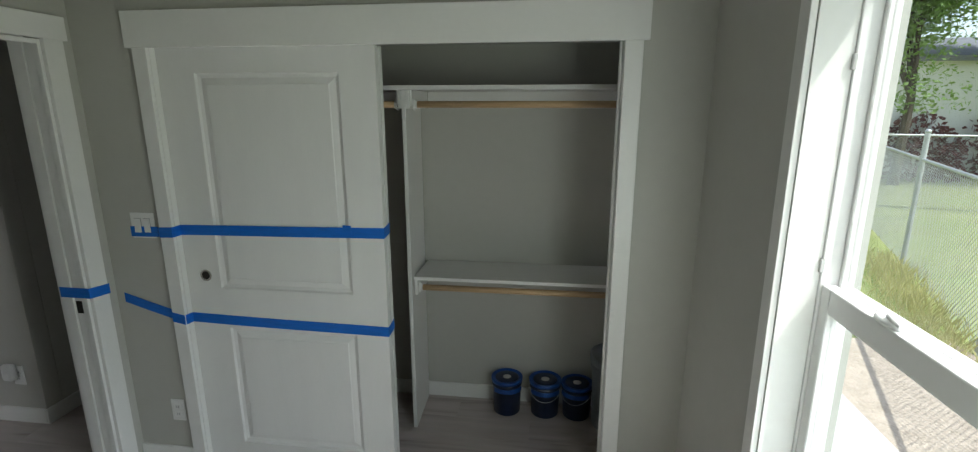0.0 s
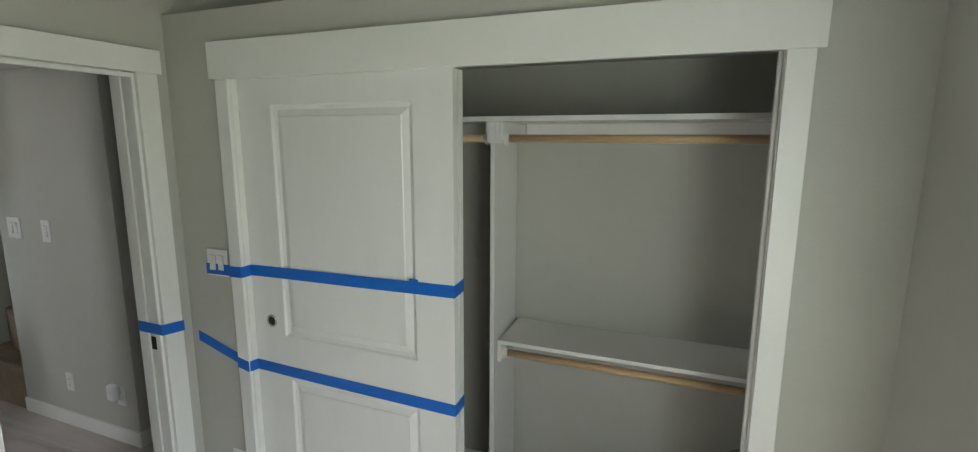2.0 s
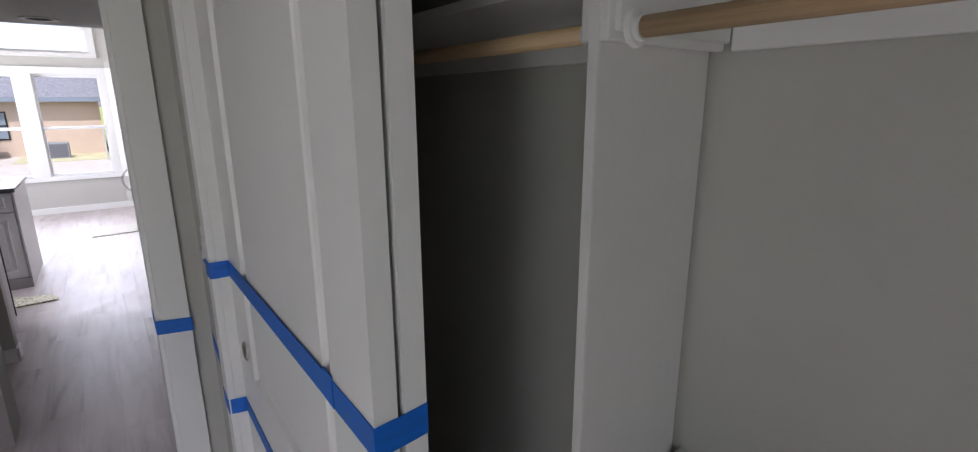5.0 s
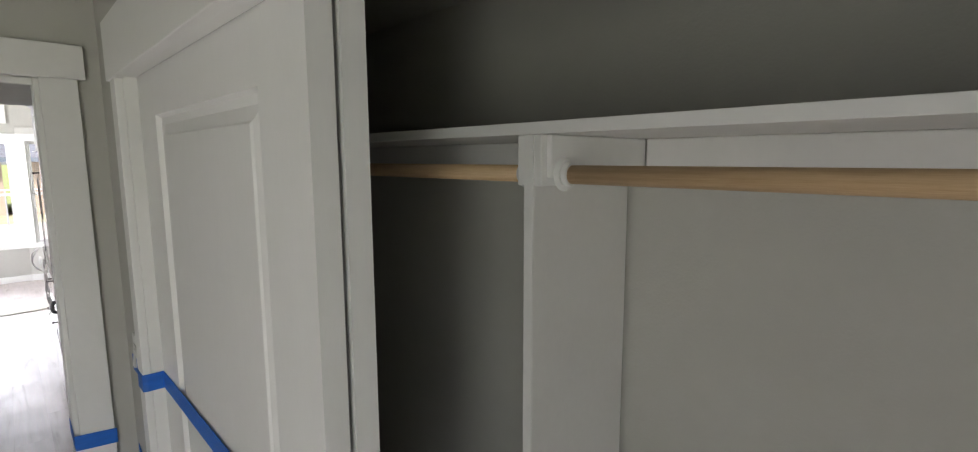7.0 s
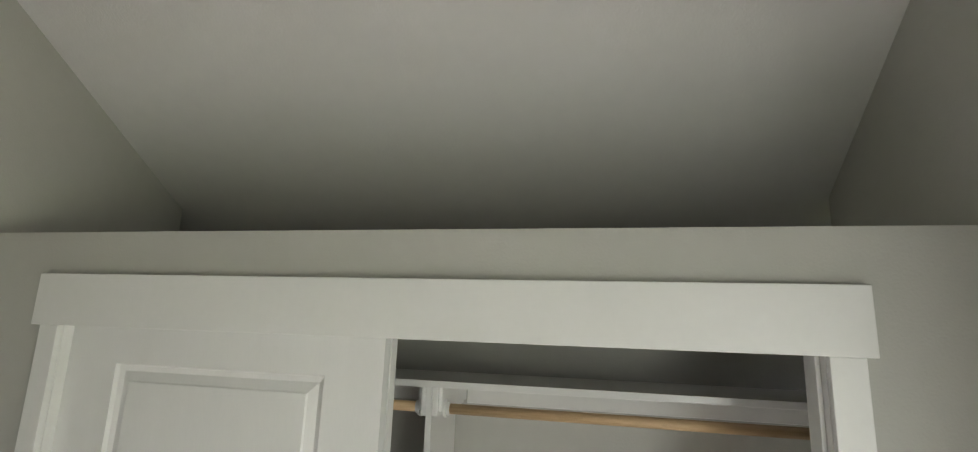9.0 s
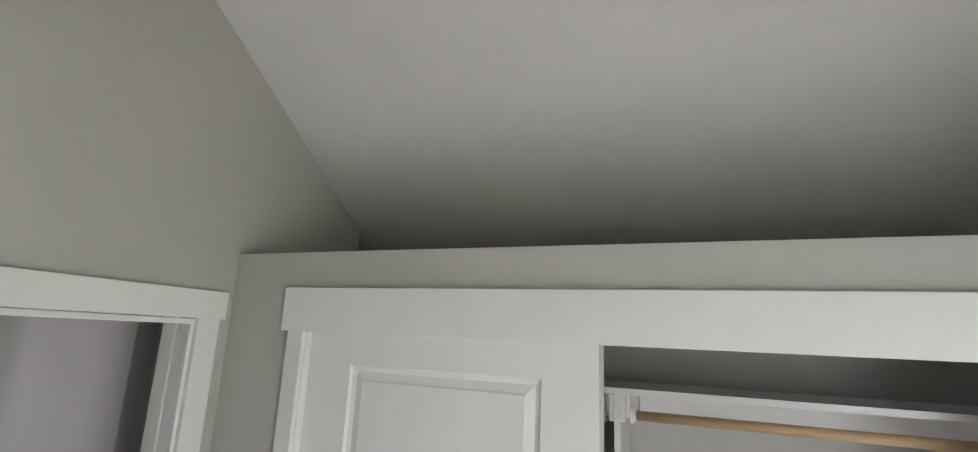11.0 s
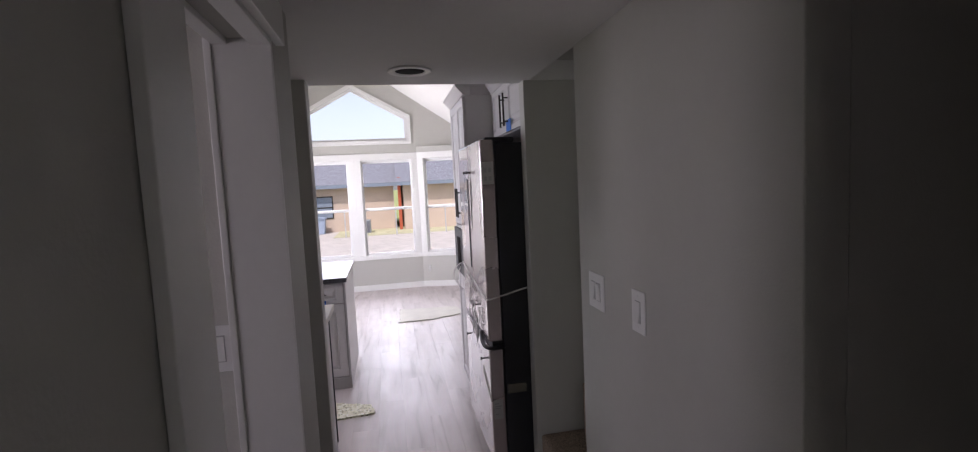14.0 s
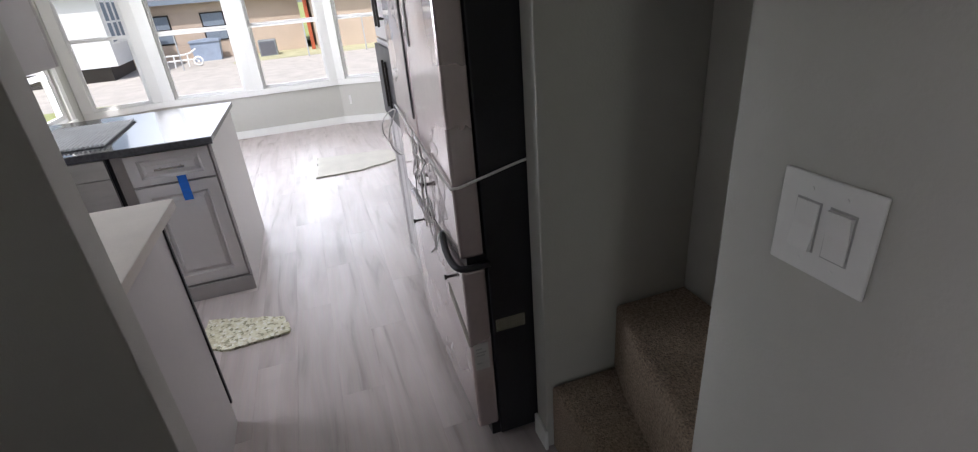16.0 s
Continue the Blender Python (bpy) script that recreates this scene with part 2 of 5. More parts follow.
def plank_material():
    m = bpy.data.materials.new("grey_oak_vinyl_plank")
    m.use_nodes = True
    nt = m.node_tree
    L = nt.links.new
    b = nt.nodes["Principled BSDF"]
    tc = nt.nodes.new("ShaderNodeTexCoord")
    info = nt.nodes.new("ShaderNodeObjectInfo")
    off = nt.nodes.new("ShaderNodeVectorMath")
    off.operation = "MULTIPLY"
    off.inputs[1].default_value = (37, 91, 17)
    cmb = nt.nodes.new("ShaderNodeCombineXYZ")
    for i in range(3):
        L(info.outputs["Random"], cmb.inputs[i])
    L(cmb.outputs[0], off.inputs[0])
    add = nt.nodes.new("ShaderNodeVectorMath")
    L(tc.outputs["Object"], add.inputs[0])
    L(off.outputs[0], add.inputs[1])
    mp = nt.nodes.new("ShaderNodeMapping")
    mp.inputs["Scale"].default_value = (0.8, 7, 1)
    L(add.outputs[0], mp.inputs[0])
    n1 = nt.nodes.new("ShaderNodeTexNoise")
    n1.inputs["Scale"].default_value, n1.inputs["Detail"].default_value, n1.inputs["Distortion"].default_value = 1.6, 6, 0.8
    L(mp.outputs[0], n1.inputs["Vector"])
    mp2 = nt.nodes.new("ShaderNodeMapping")
    mp2.inputs["Scale"].default_value = (3, 90, 1)
    L(add.outputs[0], mp2.inputs[0])
    n2 = nt.nodes.new("ShaderNodeTexNoise")
    n2.inputs["Scale"].default_value, n2.inputs["Detail"].default_value = 2.0, 4
    L(mp2.outputs[0], n2.inputs["Vector"])
    cr = nt.nodes.new("ShaderNodeValToRGB")
    e = cr.color_ramp.elements
    e[0].position, e[0].color = 0.27, (0.150, 0.125, 0.112, 1)
    e[1].position, e[1].color = 0.62, (0.282, 0.252, 0.244, 1)
    mid = e.new(0.41)
    mid.color = (0.238, 0.210, 0.201, 1)
    L(n1.outputs["Fac"], cr.inputs[0])
    mx = nt.nodes.new("ShaderNodeMix")
    mx.data_type, mx.blend_type = "RGBA", "MULTIPLY"
    mx.inputs[0].default_value = 0.14
    L(cr.outputs[0], mx.inputs[6])
    L(n2.outputs["Color"], mx.inputs[7])
    hv = nt.nodes.new("ShaderNodeHueSaturation")
    mr = nt.nodes.new("ShaderNodeMapRange")
    mr.inputs[3].default_value, mr.inputs[4].default_value = 1.92, 2.18
    L(info.outputs["Random"], mr.inputs[0])
    L(mr.outputs[0], hv.inputs["Value"])
    L(mx.outputs[2], hv.inputs["Color"])
    rr = nt.nodes.new("ShaderNodeMapRange")
    rr.inputs[1].default_value, rr.inputs[2].default_value = 0.36, 0.64
    rr.inputs[3].default_value, rr.inputs[4].default_value = 0.335, 0.43
    geo = nt.nodes.new("ShaderNodeNewGeometry")        # wiped dust that runs across the boards
    n3 = nt.nodes.new("ShaderNodeTexNoise")
    n3.inputs["Scale"].default_value, n3.inputs["Detail"].default_value, n3.inputs["Distortion"].default_value = 3.2, 5, 1.6
    L(geo.outputs["Position"], n3.inputs["Vector"])
    L(n3.outputs["Fac"], rr.inputs[0])
    L(rr.outputs[0], b.inputs["Roughness"])
    dust = nt.nodes.new("ShaderNodeMapRange")
    dust.inputs[1].default_value, dust.inputs[2].default_value = 0.50, 0.72
    dust.inputs[3].default_value, dust.inputs[4].default_value = 0.0, 0.18
    L(n3.outputs["Fac"], dust.inputs[0])
    dm = nt.nodes.new("ShaderNodeMix")
    dm.data_type = "RGBA"
    dm.inputs[7].default_value = (0.42, 0.385, 0.375, 1)
    L(dust.outputs[0], dm.inputs[0])
    L(hv.outputs[0], dm.inputs[6])
    L(dm.outputs[2], b.inputs["Base Color"])
    bp = nt.nodes.new("ShaderNodeBump")
    bp.inputs["Strength"].default_value, bp.inputs["Distance"].default_value = 0.25, 0.001
    L(n2.outputs["Fac"], bp.inputs["Height"])
    L(bp.outputs[0], b.inputs["Normal"])
    return m


M_PLANK = plank_material()


def clear_tape_material():
    m = bpy.data.materials.new("clear_packing_tape")
    m.use_nodes = True
    nt = m.node_tree
    b = nt.nodes["Principled BSDF"]
    b.inputs["Base Color"].default_value = (0.34, 0.32, 0.23, 1)
    b.inputs["Roughness"].default_value = 0.28
    tr = nt.nodes.new("ShaderNodeBsdfTransparent")
    mx = nt.nodes.new("ShaderNodeMixShader")
    n = nt.nodes.new("ShaderNodeTexNoise")
    n.inputs["Scale"].default_value = 40
    mr = nt.nodes.new("ShaderNodeMapRange")
    mr.inputs[3].default_value, mr.inputs[4].default_value = 0.25, 0.65
    nt.links.new(n.outputs["Fac"], mr.inputs[0])
    nt.links.new(mr.outputs[0], mx.inputs[0])
    nt.links.new(tr.outputs[0], mx.inputs[1])
    nt.links.new(b.outputs[0], mx.inputs[2])
    nt.links.new(mx.outputs[0], nt.nodes["Material Output"].inputs["Surface"])
    return m


M_CLEARTAPE = clear_tape_material()

# ---- building helpers ----


def bx(a, b, bevel=0.0, bm=None):
    """A box from corner a to corner b, with rounded edges; added to bm if one is given."""
    one = bmesh.new()
    bmesh.ops.create_cube(one, size=1)
    for v in one.verts:
        v.co = Vector([(a[i] + b[i]) / 2 + v.co[i] * (b[i] - a[i]) for i in range(3)])
    if bevel:
        bmesh.ops.bevel(one, geom=one.edges[:], offset=bevel, segments=2, affect="EDGES", profile=0.5)
    return join(bm, one)


def join(bm, one):
    if bm is None:
        return one
    me = bpy.data.meshes.new("tmp")
    one.to_mesh(me)
    one.free()
    bm.from_mesh(me)
    bpy.data.meshes.remove(me)
    return bm


def prism(points, axis, c0, c1, bm=None):
    """A flat outline, extruded along an axis ('x': points are y, z; 'y': x, z; 'z': x, y)."""
    one = bmesh.new()

    def at(p, c):
        return {"x": (c, p[0], p[1]), "y": (p[0], c, p[1]), "z": (p[0], p[1], c)}[axis]

    lo = [one.verts.new(at(p, c0)) for p in points]
    hi = [one.verts.new(at(p, c1)) for p in points]
    one.faces.new(lo)
    one.faces.new(hi[::-1])
    n = len(points)
    for i in range(n):
        one.faces.new((lo[i], hi[i], hi[(i + 1) % n], lo[(i + 1) % n]))
    bmesh.ops.recalc_face_normals(one, faces=one.faces[:])
    return join(bm, one)


def cyl(p0, p1, r0, r1=None, seg=20, bm=None, caps=True):
    """A tapered round bar from p0 to p1."""
    one = bmesh.new()
    p0, p1 = Vector(p0), Vector(p1)
    d = p1 - p0
    bmesh.ops.create_cone(one, cap_ends=caps, segments=seg, radius1=r0, radius2=r0 if r1 is None else r1, depth=d.length)
    m = Matrix.Translation((p0 + p1) / 2) @ d.to_track_quat("Z", "Y").to_matrix().to_4x4()
    bmesh.ops.transform(one, matrix=m, verts=one.verts[:])
    return join(bm, one)


def lathe(profile, seg=32, bm=None, caps=True):
    """A turned body round z from rows of radius, height."""
    one = bmesh.new()
    rings = []
    for r, z in profile:
        rings.append([one.verts.new((max(r, 1e-4) * math.cos(2 * math.pi * i / seg), max(r, 1e-4) * math.sin(2 * math.pi * i / seg), z)) for i in range(seg)])
    for a, b in zip(rings, rings[1:]):
        for i in range(seg):
            one.faces.new((a[i], a[(i + 1) % seg], b[(i + 1) % seg], b[i]))
    if caps:
        one.faces.new(rings[0][::-1])
        one.faces.new(rings[-1])
    bmesh.ops.recalc_face_normals(one, faces=one.faces[:])
    for f in one.faces:
        f.smooth = len(f.verts) == 4
    return join(bm, one)


def strip(points, width, thick=0.0008, up=(0, 0, 1), bm=None):
    """A tape laid along a path of points (its upper edge), width downwards."""
    one = bmesh.new()
    up = Vector(up)
    pts = [Vector(p) for p in points]
    rows = []
    for i, p in enumerate(pts):
        d = (pts[min(i + 1, len(pts) - 1)] - pts[max(i - 1, 0)]).normalized()
        nrm = d.cross(up).normalized()
        rows.append([one.verts.new(p + nrm * thick), one.verts.new(p - up * width + nrm * thick), one.verts.new(p - up * width - nrm * thick), one.verts.new(p - nrm * thick)])
    for a, b in zip(rows, rows[1:]):
        for i in range(4):
            one.faces.new((a[i], a[(i + 1) % 4], b[(i + 1) % 4], b[i]))
    one.faces.new(rows[0][::-1])
    one.faces.new(rows[-1])
    bmesh.ops.recalc_face_normals(one, faces=one.faces[:])
    return join(bm, one)


def wire(points, r, bm=None, seg=8):
    """One round cord swept along a path of points."""
    one = bmesh.new()
    pts = [Vector(p) for p in points]
    rows, side = [], None
    for i, p in enumerate(pts):
        d = (pts[min(i + 1, len(pts) - 1)] - pts[max(i - 1, 0)]).normalized()
        side = (d.orthogonal() if side is None else side - d * side.dot(d)).normalized()
        up = d.cross(side)
        rows.append([one.verts.new(p + (side * math.cos(2 * math.pi * k / seg) + up * math.sin(2 * math.pi * k / seg)) * r) for k in range(seg)])
    for a, b in zip(rows, rows[1:]):
        for k in range(seg):
            one.faces.new((a[k], a[(k + 1) % seg], b[(k + 1) % seg], b[k]))
    one.faces.new(rows[0][::-1])
    one.faces.new(rows[-1])
    for f in one.faces:
        f.smooth = len(f.verts) == 4
    bmesh.ops.recalc_face_normals(one, faces=one.faces[:])
    return join(bm, one)


def bend(points, n=6):
    """A soft line through the points."""
    p = [Vector(q) for q in points]
    p = [p[0] * 2 - p[1], *p, p[-1] * 2 - p[-2]]
    out = []
    for a, b, c, d in zip(p, p[1:], p[2:], p[3:]):
        for k in range(n):
            t = k / n
            out.append(0.5 * (2 * b + (c - a) * t + (2 * a - 5 * b + 4 * c - d) * t * t + (3 * b - a - 3 * c + d) * t ** 3))
    return out + [p[-2]]


def mesh_object(name, bm, material):
    me = bpy.data.meshes.new(name)
    bm.to_mesh(me)
    bm.free()
    me.materials.append(material)
    return new(name, me)


def thing(name, label, category, at=(0, 0, 0), turn=0.0, group=""):
    """An empty at a thing's base, to hold its parts."""
    e = new(name)
    e.empty_display_size = 0.05
    e.matrix_basis = Matrix.Translation(at) @ Matrix.Rotation(turn, 4, "Z")
    return tagged(e, label, category, group)


def part(name, bm, material, parent, label=""):
    ob = mesh_object(name, bm, material)
    ob.parent = parent
    return tagged(ob, label)


def solid(name, bm, material, label, category, group=""):
    return tagged(mesh_object(name, bm, material), label, category, group)


def structure(name, bm, material, label=""):
    return tagged(mesh_object(name, bm, material), label, "", "", "structure")


def panel_face(u0, u1, z0, z1, panels, y, depth=0.015, ring=0.045, thick=0.035):
    """A slab whose front (towards -y) has sunk panels with a moulded edge; panels: rows of u0, u1, z0, z1."""
    bm = bmesh.new()

    def q(pts):
        return bm.faces.new([bm.verts.new(p) for p in pts])

    us = sorted({u0, u1, *(p[0] for p in panels), *(p[1] for p in panels)})
    zs = sorted({z0, z1, *(p[2] for p in panels), *(p[3] for p in panels)})
    for a, b in zip(us, us[1:]):
        for c, d in zip(zs, zs[1:]):
            mid = ((a + b) / 2, (c + d) / 2)
            if not any(p[0] < mid[0] < p[1] and p[2] < mid[1] < p[3] for p in panels):
                q([(a, y, c), (b, y, c), (b, y, d), (a, y, d)])
    for p in panels:
        loops = []
        for inset, sink in ((0, 0), (0.006, depth * 0.7), (ring * 0.45, depth), (ring, depth * 0.45), (ring + 0.004, depth * 0.2)):
            a, b, c, d = p[0] + inset, p[1] - inset, p[2] + inset, p[3] - inset
            loops.append([(a, y + sink, c), (b, y + sink, c), (b, y + sink, d), (a, y + sink, d)])
        for l0, l1 in zip(loops, loops[1:]):
            for i in range(4):
                q([l0[i], l0[(i + 1) % 4], l1[(i + 1) % 4], l1[i]])
        q(loops[-1])
    yb = y + thick
    q([(u0, yb, z0), (u0, yb, z1), (u1, yb, z1), (u1, yb, z0)])
    q([(u0, y, z0), (u0, y, z1), (u0, yb, z1), (u0, yb, z0)])
    q([(u1, y, z0), (u1, yb, z0), (u1, yb, z1), (u1, y, z1)])
    q([(u0, y, z1), (u1, y, z1), (u1, yb, z1), (u0, yb, z1)])
    q([(u0, y, z0), (u0, yb, z0), (u1, yb, z0), (u1, y, z0)])
    bmesh.ops.remove_doubles(bm, verts=bm.verts[:], dist=1e-5)
    bmesh.ops.recalc_face_normals(bm, faces=bm.faces[:])
    return bm


# ---- the shell ----
XE, YN, YS = 2.66, 0.72, -2.84      # inner faces of the east, north and south walls
CB = 0.785                          # back of the closet
RIDGE_Y, EAVE_Z, SLOPE = -1.06, 2.555, 0.66
RIDGE_Z = EAVE_Z + SLOPE * (YN - RIDGE_Y)
XW = -8.40                          # inner face of the west wall
HALL_Z, HALL_X = 2.19, -2.65
LEDGE = 2.311                       # top of the closet box


def roof_z(y):
    return RIDGE_Z - SLOPE * abs(y - RIDGE_Y)


sub = structure("floor", bx((-8.7, -3.0, -0.2), (2.85, 0.88, -0.012)), M_DARKGAP, "grey oak vinyl plank floor")

# roof and ceiling
bm = prism([(YN + 0.17, roof_z(YN + 0.17)), (RIDGE_Y, RIDGE_Z), (YS - 0.13, roof_z(YS - 0.13)), (YS - 0.13, roof_z(YS - 0.13) + 0.14), (RIDGE_Y, RIDGE_Z + 0.14), (YN + 0.17, roof_z(YN + 0.17) + 0.14)], "x", -8.8, 3.1)
structure("ceiling", bm, M_CEIL, "white vaulted ceiling")
bm = prism([(HALL_X, YS), (-0.13, YS), (-0.13, YN), (-0.89, YN), (-0.89, 0.30), (-1.905, 0.30), (-1.905, 0.21), (-2.56, 0.21), (-2.56, YN), (HALL_X, YN)], "z", HALL_Z, HALL_Z + 0.1)
structure("ceiling_hall", bm, M_CEIL, "low flat hall ceiling, open over the stair")

# long walls
bm = bx((-8.6, YN, 0), (-0.13, YN + 0.16, roof_z(YN + 0.16)))
bx((-0.13, CB, 0), (XE + 0.19, YN + 0.16, LEDGE - 0.02), bm=bm)
bx((-0.13, YN, LEDGE - 0.02), (XE + 0.19, YN + 0.16, roof_z(YN + 0.16)), bm=bm)
structure("wall_north", bm, M_WALL)
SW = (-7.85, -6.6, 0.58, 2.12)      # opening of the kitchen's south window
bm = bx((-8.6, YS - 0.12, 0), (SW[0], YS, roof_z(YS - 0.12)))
BW = (-0.95, -0.30, 1.15, 2.05)     # unseen bathroom window, added for the light on the bathroom and hall walls
RW = (-2.22, -1.74, 1.15, 2.05)    # unseen window of the recess beside the hall, added to brighten hall and stair
KW = (-4.70, -3.60, 1.12, 2.12)     # unseen window over the kitchen counter, added to brighten cabinets and floor
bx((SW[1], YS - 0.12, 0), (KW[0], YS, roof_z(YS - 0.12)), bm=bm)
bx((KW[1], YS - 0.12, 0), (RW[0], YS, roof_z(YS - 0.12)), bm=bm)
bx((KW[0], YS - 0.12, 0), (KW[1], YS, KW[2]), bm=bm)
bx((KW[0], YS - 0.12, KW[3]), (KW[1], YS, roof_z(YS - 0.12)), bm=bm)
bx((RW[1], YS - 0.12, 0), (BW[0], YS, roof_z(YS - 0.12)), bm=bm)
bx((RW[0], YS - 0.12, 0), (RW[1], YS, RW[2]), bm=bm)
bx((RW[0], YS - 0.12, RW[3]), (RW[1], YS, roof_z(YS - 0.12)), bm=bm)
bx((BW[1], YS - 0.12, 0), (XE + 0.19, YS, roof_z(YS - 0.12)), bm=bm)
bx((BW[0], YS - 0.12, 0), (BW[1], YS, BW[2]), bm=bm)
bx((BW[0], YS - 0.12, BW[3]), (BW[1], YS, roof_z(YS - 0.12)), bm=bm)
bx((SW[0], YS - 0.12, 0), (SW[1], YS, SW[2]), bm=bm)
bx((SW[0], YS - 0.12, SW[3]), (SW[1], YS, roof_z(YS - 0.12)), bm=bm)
structure("wall_south", bm, M_WALL)

# bedroom west wall with the pocket door's opening
DY0, DY1, DZ = -0.742, -0.140, 2.062
bm = prism([(YS, 0), (DY0, 0), (DY0, DZ + 0.025), (DY1, DZ + 0.025), (DY1, 0), (YN, 0), (YN, roof_z(YN)), (RIDGE_Y, RIDGE_Z), (YS, roof_z(YS))], "x", -0.13, 0)
structure("wall_bedroom_west", bm, M_WALL)

# bedroom east wall with its window
EY0, EY1, EZ0, EZ1 = -1.95, -0.758, 0.488, 2.18
bm = prism([(EY1, 0), (YN, 0), (YN, roof_z(YN)), (EY1, roof_z(EY1))], "x", XE, XE + 0.19)
prism([(YS, 0), (EY0, 0), (EY0, roof_z(EY0)), (YS, roof_z(YS))], "x", XE, XE + 0.19, bm)
prism([(EY0, 0), (EY1, 0), (EY1, EZ0), (EY0, EZ0)], "x", XE, XE + 0.19, bm)
prism([(EY0, EZ1), (EY1, EZ1), (EY1, roof_z(EY1)), (RIDGE_Y, RIDGE_Z), (EY0, roof_z(EY0))], "x", XE, XE + 0.19, bm)
structure("wall_east", bm, M_WALL)

# closet front wall, its ledge and its inside
CX0, CX1, CZ = 0.349, 2.343, 2.06
bm = prism([(0, 0), (CX0, 0), (CX0, CZ), (CX1, CZ), (CX1, 0), (XE, 0), (XE, LEDGE), (0, LEDGE)], "y", 0, 0.115)
structure("wall_closet_front", bm, M_WALL)
structure("closet_ceiling", bx((0, 0.1155, LEDGE - 0.02), (XE, YN, LEDGE - 0.001)), M_WALL, "painted ledge above the closet")

# hall walls
structure("wall_hall_north", bx((-1.91, 0.20, 0), (-0.79, 0.30, HALL_Z), 0.004), M_WALL)
structure("wall_stair_side", bx((-0.79 - 0.1, 0.30, 0), (-0.79, YN, HALL_Z)), M_WALL)
structure("wall_fridge_side", bx((HALL_X, 0.175, 0), (-2.565, YN, HALL_Z), 0.004), M_WALL)
HY = -0.80
BX0, BX1, BZ = -0.73, -1.35, 2.05   # bathroom opening
bm = bx((BX0, HY - 0.13, 0), (-0.13, HY, HALL_Z))
bx((BX1, HY - 0.13, BZ), (BX0, HY, HALL_Z), bm=bm)
bx((-1.60, HY - 0.13, 0), (BX1, HY, HALL_Z), bm=bm)
structure("wall_hall_south", bm, M_WALL)
structure("wall_bath_west", bx((-1.60, YS, 0), (-1.37, HY - 0.13, HALL_Z)), M_WALL)
structure("wall_kitchen_east", bx((-2.60, YS, 0), (-2.50, -0.885, HALL_Z), 0.004), M_WALL)
# Unseen wall, kept low so kitchen light reaches the stair through the loft
bm = prism([(YS, HALL_Z + 0.1), (YN, HALL_Z + 0.1), (YN, 2.5), (YS, 2.5)], "x", HALL_X, HALL_X + 0.1)
structure("wall_loft", bm, M_WALL)

# west wall: a shallow bay of four panels under a gable
BAY = [((-8.18, YS), (XW, -2.07)), ((XW, -2.07), (XW, -1.045)), ((XW, -1.045), (XW, -0.04)), ((XW, -0.04), (-8.18, YN))]
WZ0, WZ1 = 0.58, 2.12
BAND_Z = 2.30


def bay_panel(i, p0, p1, u0, u1):
    """One upright panel of the bay with a window opening from u0 to u1, its white trim and its window."""
    d = Vector((p1[0] - p0[0], p1[1] - p0[1], 0))
    L = d.length
    m = Matrix.Translation((p0[0], p0[1], 0)) @ Matrix.Rotation(math.atan2(d.y, d.x), 4, "Z")
    # local: u along the panel, +y towards outside
    bm = bx((0, 0, 0), (L, 0.12, WZ0))
    bx((0, 0, WZ1), (L, 0.12, BAND_Z), bm=bm)
    bx((0, 0, WZ0), (u0, 0.12, WZ1), bm=bm)
    bx((u1, 0, WZ0), (L, 0.12, WZ1), bm=bm)
    w = structure("wall_west_%d" % (i + 1), bm, M_WALL)
    w.matrix_basis = m
    t = structure("trim_bay_%d" % (i + 1), bx((0, -0.018, WZ1), (L, -0.001, WZ1 + 0.10), 0.002), M_TRIM, "white flat window trim")
    part("side_trim", bx((0, -0.018, WZ0), (u0, -0.001, WZ1), 0.002), M_TRIM, t)
    part("side_trim", bx((u1, -0.018, WZ0), (L, -0.001, WZ1), 0.002), M_TRIM, t)
    part("sill_trim", bx((0, -0.03, WZ0 - 0.07), (L, -0.001, WZ0), 0.003), M_TRIM, t)
    t.matrix_basis = m
    b = structure("baseboard_bay_%d" % (i + 1), bx((0, -0.014, 0), (L, -0.001, 0.095), 0.003), M_TRIM)
    b.matrix_basis = m
    window("window_%d" % (i + 2), m @ Matrix.Translation((u0, 0.02, WZ0)), u1 - u0, WZ1 - WZ0, rail=(WZ1 - WZ0) * 0.475, f=0.012, s=0.022, su=0.016, top=0.03)


